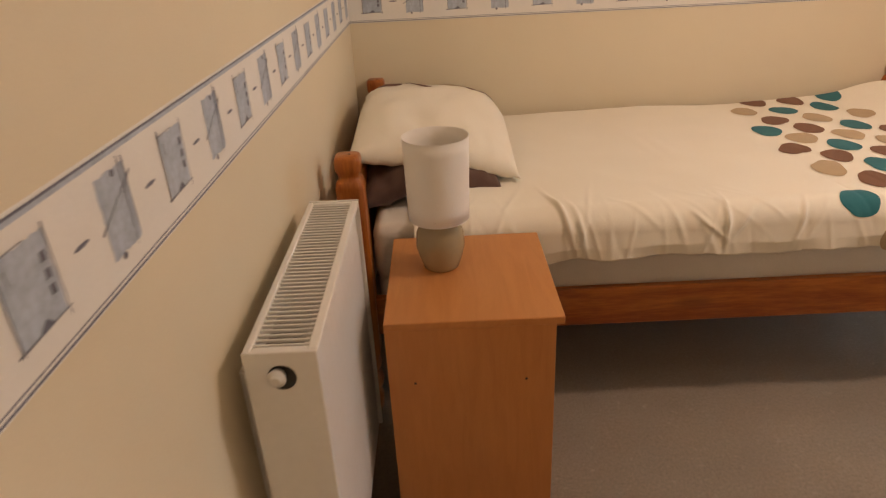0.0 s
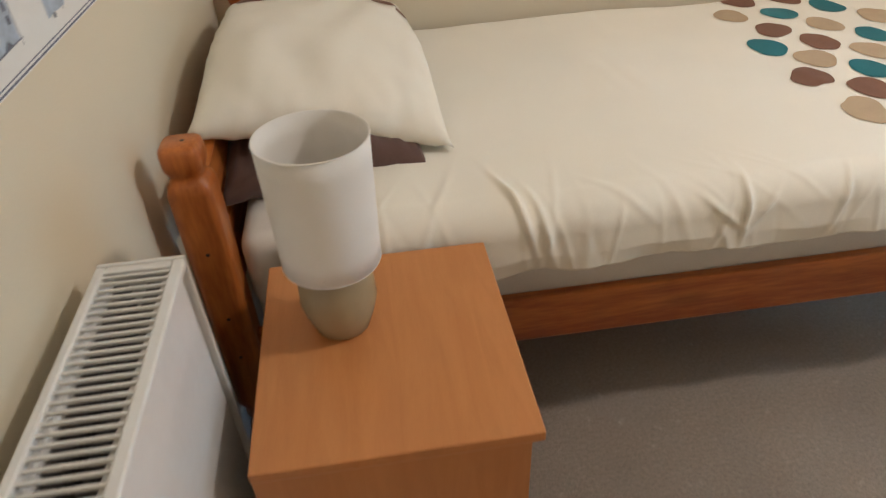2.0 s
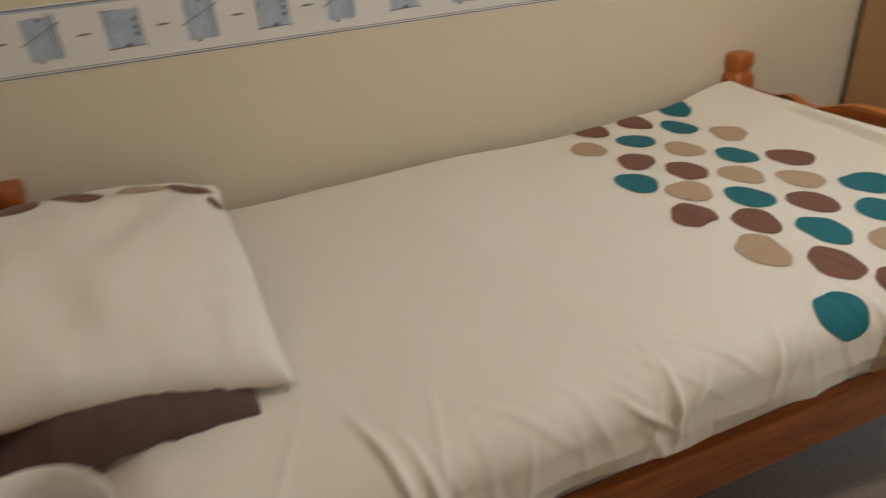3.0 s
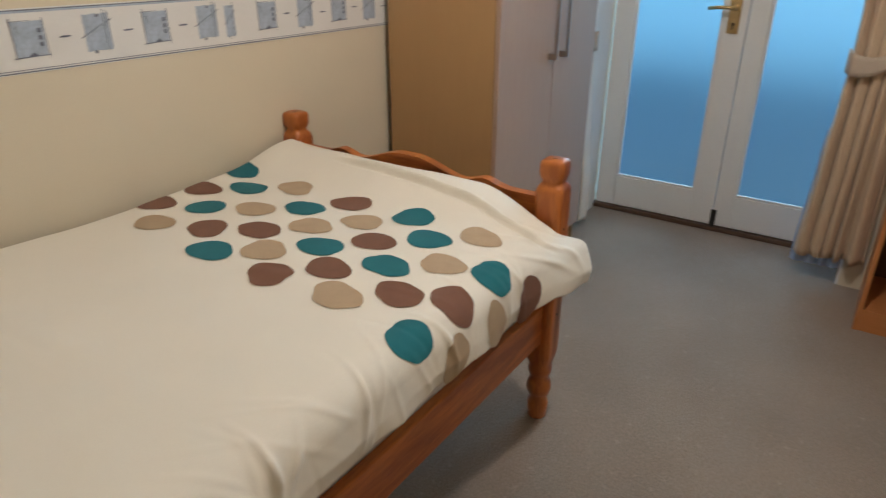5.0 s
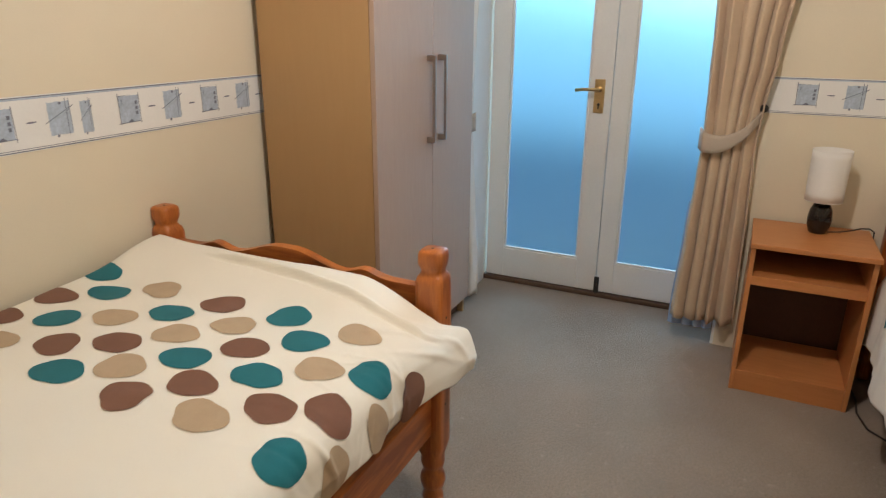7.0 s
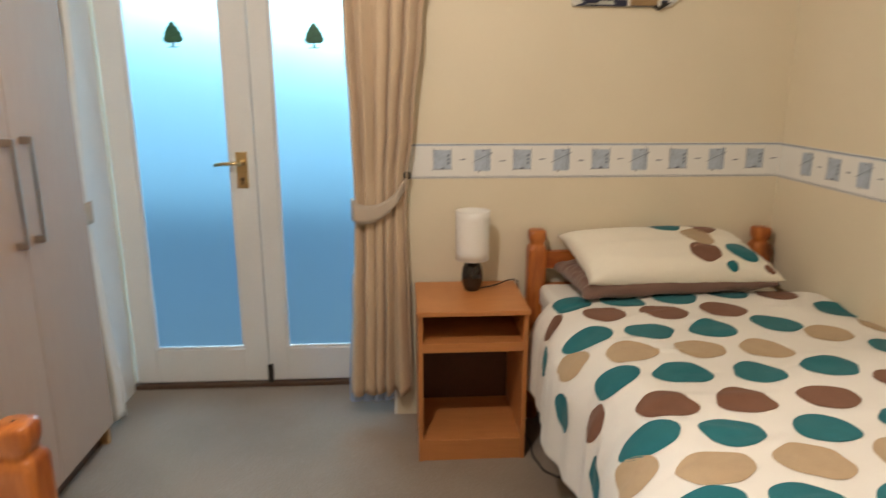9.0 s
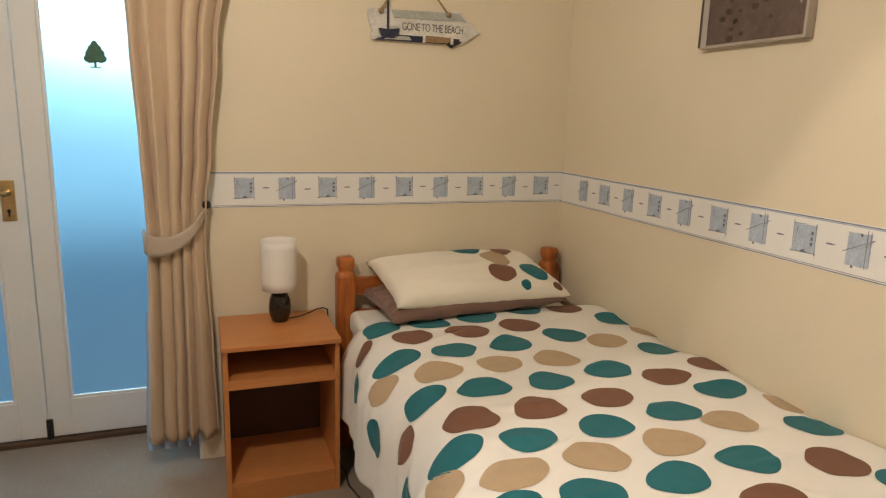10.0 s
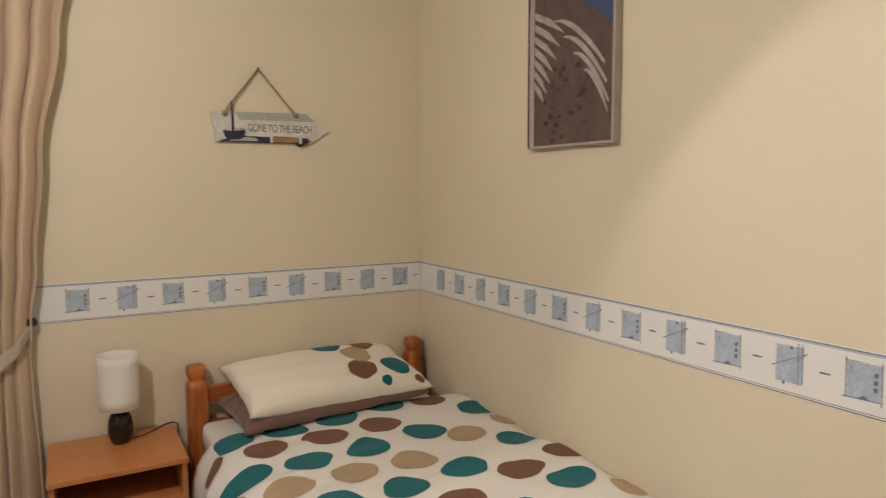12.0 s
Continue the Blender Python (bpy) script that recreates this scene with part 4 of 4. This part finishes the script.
pillow("pillow", pose(3.272, -2.565, 0.653, -1, 0, 4), 0.38, 0.73, 0.10, MAUVE_LIGHT, "faded mauve-brown pillow lying under the spotted pillow", 0.0, 21, wrinkle=0.020)
ob, top = pillow("pillow", pose(3.280, -2.585, 0.720, 1, -11, 3), 0.40, 0.72, 0.118, LINEN, "plump cream pillow with spots at one end", 0.0, 33, wrinkle=0.009)
for k, (a, b, c) in enumerate(((-0.50, -0.26, "B"), (-0.46, -0.68, "T"), (0.10, -0.34, "N"), (0.66, -0.10, "T"), (0.62, -0.52, "B"), (0.05, -0.90, "N"), (-0.88, -0.46, "T"), (-0.88, -0.86, "B"))):
    printed_spot(ob, top, a, b, 0.31 if k < 5 else 0.08, 0.165 if k < 5 else 0.06, INKS[c], 340 + k)


# ---- bedside cabinets ----
def bedside_cabinet(m, label, H):
    """Open two-shelf cabinet; its own x runs to its open front, y across, origin on the floor at its back's middle."""
    c = thing("bedside_cabinet", m)
    D, W = 0.352, 0.397
    part("top", box(0, D + 0.008, -W / 2, W / 2, H - 0.018, H, 0.0025), BEECH["y"], c)
    side = data_of("side_panel", box(0.0, D - 0.008, -0.008, 0.008, 0.0, H - 0.018, 0.001), BEECH["z"])
    screw = data_of("screw_cap", lathe([(0.003, 0), (0.003, 0.0008)], 10), BLACK)
    for y, s in ((-W / 2 + 0.012, -1), (W / 2 - 0.012, 1)):
        p = share("side_panel", side, c, pose(0, y, 0))
        for x in (0.055, 0.285):
            for z in (0.455, 0.10):
                share("screw_cap", screw, p, pose(x, s * 0.0081, z, -90 * s, 0, 0))
    i = W / 2 - 0.020
    part("shelf", box(0.006, D - 0.010, -i, i, 0.426, 0.460, 0.001), BEECH["y"], c)
    part("bottom_board", box(0.006, D - 0.010, -i, i, 0.066, 0.084, 0.001), BEECH["y"], c)
    part("plinth", box(D - 0.026, D - 0.012, -i, i, 0.0, 0.066, 0.001), BEECH["y"], c)
    # back panel: its colour carries the shade of the open shelves
    part("back_panel", box(0.0, 0.005, -i, i, 0.02, H - 0.018), BEECH_SHADED, c, "back panel coloured dark for the shade behind the shelves")
    return tagged(c, label, "bedside cabinet", "matching bedside cabinets")


bedside_cabinet(pose(0.185, -1.2225, 0), "beech-effect open bedside cabinet between radiator and pine bed", 0.604)
bedside_cabinet(pose(EAST - 0.018, -1.850, 0, 0, 0, 180), "beech-effect open bedside cabinet with empty shelves beside the spotted bed", 0.584)


def table_lamp(x, y, z, base, base_m, label, r_top, r_low, z0, z1):
    t = thing("table_lamp", pose(x, y, z))
    part("base", lathe(base, 36), base_m, t, smooth=True)
    part("stem", lathe([(0.011, base[-1][1] - 0.004), (0.011, z0 + 0.03), (0.016, z0 + 0.031), (0.016, z0 + 0.07), (0.012, z0 + 0.075)], 18), WHITE, t, smooth=True)
    seg = 56
    bm = surface(lambda a, h: ((r_low + (r_top - r_low) * h) * math.cos(a), (r_low + (r_top - r_low) * h) * math.sin(a), z0 + (z1 - z0) * h), steps(0, 2 * math.pi, seg), steps(0, 1, 6))
    bmesh.ops.remove_doubles(bm, verts=bm.verts, dist=0.0005)
    sh = part("shade", bm, SHADE, t, "white fabric drum shade", smooth=True)
    md = sh.modifiers.new("solid", "SOLIDIFY")
    md.thickness = 0.0022
    for r, zz in ((r_top, z1), (r_low, z0)):
        part("shade_rim", tube([(r * math.cos(a), r * math.sin(a), zz) for a in steps(0, 2 * math.pi, 48)], 0.0007, None, 6), SHADE, sh, smooth=True)
    for k in range(3):
        a = 2 * math.pi * k / 3 + 0.4
        part("shade_spoke", tube([(0.014 * math.cos(a), 0.014 * math.sin(a), z0 + 0.05), (r_low * math.cos(a), r_low * math.sin(a), z0 + 0.012)], 0.0013, None, 6), STEEL, sh, smooth=True)
    return tagged(t, label, "table lamp", "bedside table lamps")


table_lamp(0.304, -1.180, 0.604, [(0.036, 0.0), (0.040, 0.003), (0.049, 0.03), (0.055, 0.055), (0.053, 0.085), (0.044, 0.108), (0.030, 0.122), (0.014, 0.128)], TAUPE,
           "unlit table lamp with a taupe ceramic base and white shade", 0.071, 0.067, 0.122, 0.306)
table_lamp(3.352, -1.868, 0.584, [(0.026, 0.0), (0.030, 0.003), (0.039, 0.03), (0.041, 0.055), (0.037, 0.085), (0.027, 0.108), (0.015, 0.118)], GLAZE,
           "unlit table lamp with a glossy black base and white shade", 0.064, 0.062, 0.122, 0.306)
cord = part("lamp_cable", tube([(3.36, -1.902, 0.588), (3.367, -1.94, 0.591), (3.375, -1.98, 0.600), (3.40, -2.01, 0.604), (3.425, -2.04, 0.600), (3.447, -2.061, 0.585), (3.452, -2.064, 0.52), (3.452, -2.062, 0.3), (3.448, -2.062, 0.08)], 0.0026), CABLE, None, "", True)
tagged(cord, "thin black flex running from the black lamp down behind the cabinet", "cable")
cord = part("lamp_cable", tube([(3.30, -2.075, 0.006), (3.22, -2.085, 0.006), (3.12, -2.078, 0.006), (3.02, -2.10, 0.006), (2.96, -2.16, 0.006), (3.02, -2.22, 0.006)], 0.0035), CABLE, None, "", True)
tagged(cord, "loop of black flex lying on the carpet beside the bed", "cable")


# ---- hanging sign ----
def hanging_sign():
    """Its own x runs along the board, z up, and -y faces the room; origin at the board's lower left corner."""
    s = thing("hanging_sign", pose(EAST - 0.004, -2.232, 1.622, 0, 0, -90))

    def plate_at(name, outline, d, y, m, label="", parent=s):
        bm = slab(outline, d)
        bmesh.ops.transform(bm, matrix=pose(0, y, 0, 90, 0, 0), verts=bm.verts)
        return part(name, bm, m, parent, label)
    board = plate_at("board", [(0.005, 0.0), (0.0, 0.02), (0.006, 0.035), (-0.004, 0.06), (-0.012, 0.09), (-0.008, 0.112), (0.05, 0.113), (0.18, 0.116), (0.33, 0.125), (0.36, 0.122), (0.395, 0.085), (0.44, 0.052), (0.415, 0.035), (0.365, 0.0)],
                     0.010, 0.0, WOODEN_SIGN, "whitewashed arrow-shaped board")
    plate_at("upper_slat", [(0.07, 0.085), (0.385, 0.088), (0.35, 0.118), (0.08, 0.112)], 0.003, -0.010, GREY_SIGN, "weathered grey-green slat")
    plate_at("lower_strip", [(0.01, 0.0), (0.34, 0.0), (0.36, 0.022), (0.08, 0.024), (0.03, 0.008)], 0.003, -0.010, NAVY, "dark painted strip")
    plate_at("lower_strip", [(0.05, 0.004), (0.16, 0.006), (0.15, 0.018), (0.07, 0.020)], 0.002, -0.013, GREY_SIGN)
    plate_at("plank", [(0.205, 0.003), (0.325, 0.003), (0.33, 0.024), (0.21, 0.027)], 0.006, -0.010, DRIFT, "brown driftwood plank")
    for x in (0.204, 0.318):
        plate_at("peg", [(x, 0.0), (x + 0.010, 0.0), (x + 0.010, 0.028), (x, 0.028)], 0.004, -0.016, WOODEN_SIGN)
    plate_at("arrow_point", [(0.30, 0.0), (0.322, -0.014), (0.37, 0.014), (0.325, 0.014)], 0.006, -0.010, BLACK, "black arrow point")
    hull = plate_at("hull", [(0.030, 0.042), (0.038, 0.018), (0.052, 0.010), (0.088, 0.010), (0.104, 0.020), (0.110, 0.046), (0.07, 0.040)], 0.012, -0.010, NAVY, "navy model boat hull")
    plate_at("mast", [(0.062, 0.04), (0.068, 0.04), (0.067, 0.150), (0.061, 0.150)], 0.006, -0.013, NAVY)
    plate_at("sail", [(0.072, 0.05), (0.104, 0.052), (0.070, 0.125)], 0.003, -0.013, WOODEN_SIGN, "pale sail")
    bm = tube([(0.038, -0.014, 0.104), (0.055, -0.014, 0.135), (0.168, -0.006, 0.276)], 0.0038)
    tube([(0.168, -0.006, 0.276), (0.30, -0.014, 0.118), (0.308, -0.014, 0.108)], 0.0038, bm)
    for x, z in ((0.038, 0.104), (0.308, 0.108)):
        lathe([(0.004, z - 0.009), (0.010, z - 0.004), (0.010, z + 0.006), (0.004, z + 0.011)], 12, bm, (x, -0.015))
    part("rope", bm, ROPE, s, "jute hanging rope", smooth=True)
    bm = tube([(0.168, 0.004, 0.279), (0.168, -0.012, 0.281)], 0.003)
    part("nail", bm, BLACK, s)
    cu = bpy.data.curves.new("lettering", "FONT")
    cu.body, cu.size, cu.extrude = "GONE TO THE BEACH", 0.036, 0.0004
    cu.space_character = 0.92
    tmp = bpy.data.objects.new("lettering", cu)
    me = bpy.data.meshes.new_from_object(tmp)
    bpy.data.objects.remove(tmp)
    xs = [v.co.x for v in me.vertices]
    k = 0.248 / (max(xs) - min(xs))
    me.transform(Matrix.Diagonal((k, 1.15, 1, 1)))
    me.materials.append(SIGN_INK)
    share("lettering", me, board, pose(0.122, -0.0108, 0.042, 90, 0, 0), "narrow grey capitals")
    return tagged(s, "whitewashed wooden arrow sign with a model boat on a rope", "sign")


hanging_sign()


# ---- picture ----
def picture():
    """A canvas photograph on the south wall; its own x runs along the wall seen from the room, z up, -y to the room."""
    p = thing("picture", pose(2.664, SOUTH, 1.571, 0, 0, 180))
    W, H, D = 0.388, 0.56, 0.030
    part("canvas", box(0, W, -D, -0.002, 0, H, 0.002), CANVAS, p, "pale canvas edge")

    def patch(name, outline, m, d):
        bm = slab(outline, 0.0006)
        bmesh.ops.transform(bm, matrix=pose(0, -D - d, 0, 90, 0, 0), verts=bm.verts)
        part(name, bm, m, p)
    patch("photo_ground", [(0.010, 0.008), (W - 0.008, 0.008), (W - 0.008, H - 0.008), (0.010, H - 0.008)], SAND, 0.0)
    patch("photo_sea", [(0.19, H - 0.008), (0.17, H - 0.10), (0.235, 0.43), (0.30, 0.385), (W - 0.008, 0.325), (W - 0.008, H - 0.008)], PHOTO_BLUE, 0.0008)
    patch("photo_shadow", [(0.0, 0.004), (0.011, 0.004), (0.011, H - 0.006), (0.0, H - 0.006)], FOOT, 0.001)
    patch("photo_post", [(0.012, 0.004), (0.036, 0.004), (0.034, 0.30), (0.036, H - 0.006), (0.018, H - 0.006), (0.010, 0.40)], CANVAS, 0.0022)
    for k in range(7):
        z = 0.42 - 0.036 * k
        a, l = -0.52 - 0.07 * k, 0.165 - 0.013 * k
        c, s = math.cos(a), math.sin(a)
        patch("photo_streak", [(0.036, z - 0.014), (0.036 + l * c, z + l * s), (0.036 + l * 0.5 * c + 0.008, z + l * 0.5 * s + 0.012), (0.037, z + 0.008)], STREAK, 0.0016)
    for k in range(4):
        z = 0.40 - 0.055 * k
        pts = [(0.130 + 0.045 * k + t * 0.22 * (1 - 0.16 * k), z - 0.02 - 0.16 * t ** 1.5) for t in steps(0, 1, 8)]
        pts = [q for q in pts if q[0] < W - 0.012]
        patch("photo_streak", pts + [(x + 0.003, z2 + 0.016 * math.sin(math.pi * i / len(pts)) + 0.003) for i, (x, z2) in reversed(list(enumerate(pts)))], STREAK, 0.0017)
    patch("photo_rail", [(0.215, H - 0.01), (W - 0.008, 0.475), (W - 0.008, 0.492), (0.245, H - 0.01)], FOOT, 0.0024)
    rnd = random.Random(4)
    for k in range(26):
        x, z = rnd.uniform(0.08, 0.30), rnd.uniform(0.02, 0.27)
        r = rnd.uniform(0.005, 0.011)
        patch("photo_footprint", [(x + r * math.cos(a) * 1.3, z + r * math.sin(a) * rnd.uniform(0.7, 1.1)) for a in steps(0, 2 * math.pi * 7 / 8, 7)], FOOT, 0.0016)
    return tagged(p, "tall frameless canvas photograph of rippled sand and blue sea", "picture")


picture()


# ---- the lamp that lights the room ----
lamp = thing("ceiling_lamp", pose(*LAMP, 0))
part("ceiling_rose", lathe([(0.05, CEIL), (0.05, CEIL - 0.012), (0.03, CEIL - 0.03), (0.01, CEIL - 0.035)][::-1], 24), WHITE, lamp, smooth=True)
part("stem", tube([(0, 0, CEIL - 0.03), (0, 0, 2.22)], 0.006), WHITE, lamp, smooth=True)
part("bulb_holder", lathe([(0.016, 2.195), (0.018, 2.20), (0.018, 2.24), (0.010, 2.25)], 18), WHITE, lamp, smooth=True)
bm = surface(lambda a, h: ((0.13 - 0.05 * h) * math.cos(a), (0.13 - 0.05 * h) * math.sin(a), 2.19 + 0.11 * h), steps(0, 2 * math.pi, 48), steps(0, 1, 4))
bmesh.ops.remove_doubles(bm, verts=bm.verts, dist=0.0005)
part("shade", bm, SHADE, lamp, "white fabric shade", smooth=True)
part("arm", tube([(0, 0, 2.33), (SPOT_EYE[0] - LAMP[0], SPOT_EYE[1] - LAMP[1], 2.33), (SPOT_EYE[0] - LAMP[0], SPOT_EYE[1] - LAMP[1], 2.30)], 0.006), WHITE, lamp, smooth=True)
bm = bmesh.new()
ring = []
for r, z in ((0.022, 0.055), (0.030, 0.05), (0.036, -0.035), (0.033, -0.035), (0.027, 0.045), (0.0205, 0.045)):
    ring.append([bm.verts.new((r * math.cos(2 * math.pi * k / 28), r * math.sin(2 * math.pi * k / 28), z)) for k in range(28)])
for a, b in zip(ring, ring[1:]):
    for k in range(28):
        bm.faces.new((a[k], a[(k + 1) % 28], b[(k + 1) % 28], b[k]))
head = part("spot_head", bm, WHITE, lamp, "small white spot head", smooth=True)
head.matrix_basis = pose(-LAMP[0], -LAMP[1], 0) @ look(SPOT_EYE, SPOT_AIM)
tagged(lamp, "lit ceiling lamp with a white fabric shade and a spot head", "ceiling lamp")
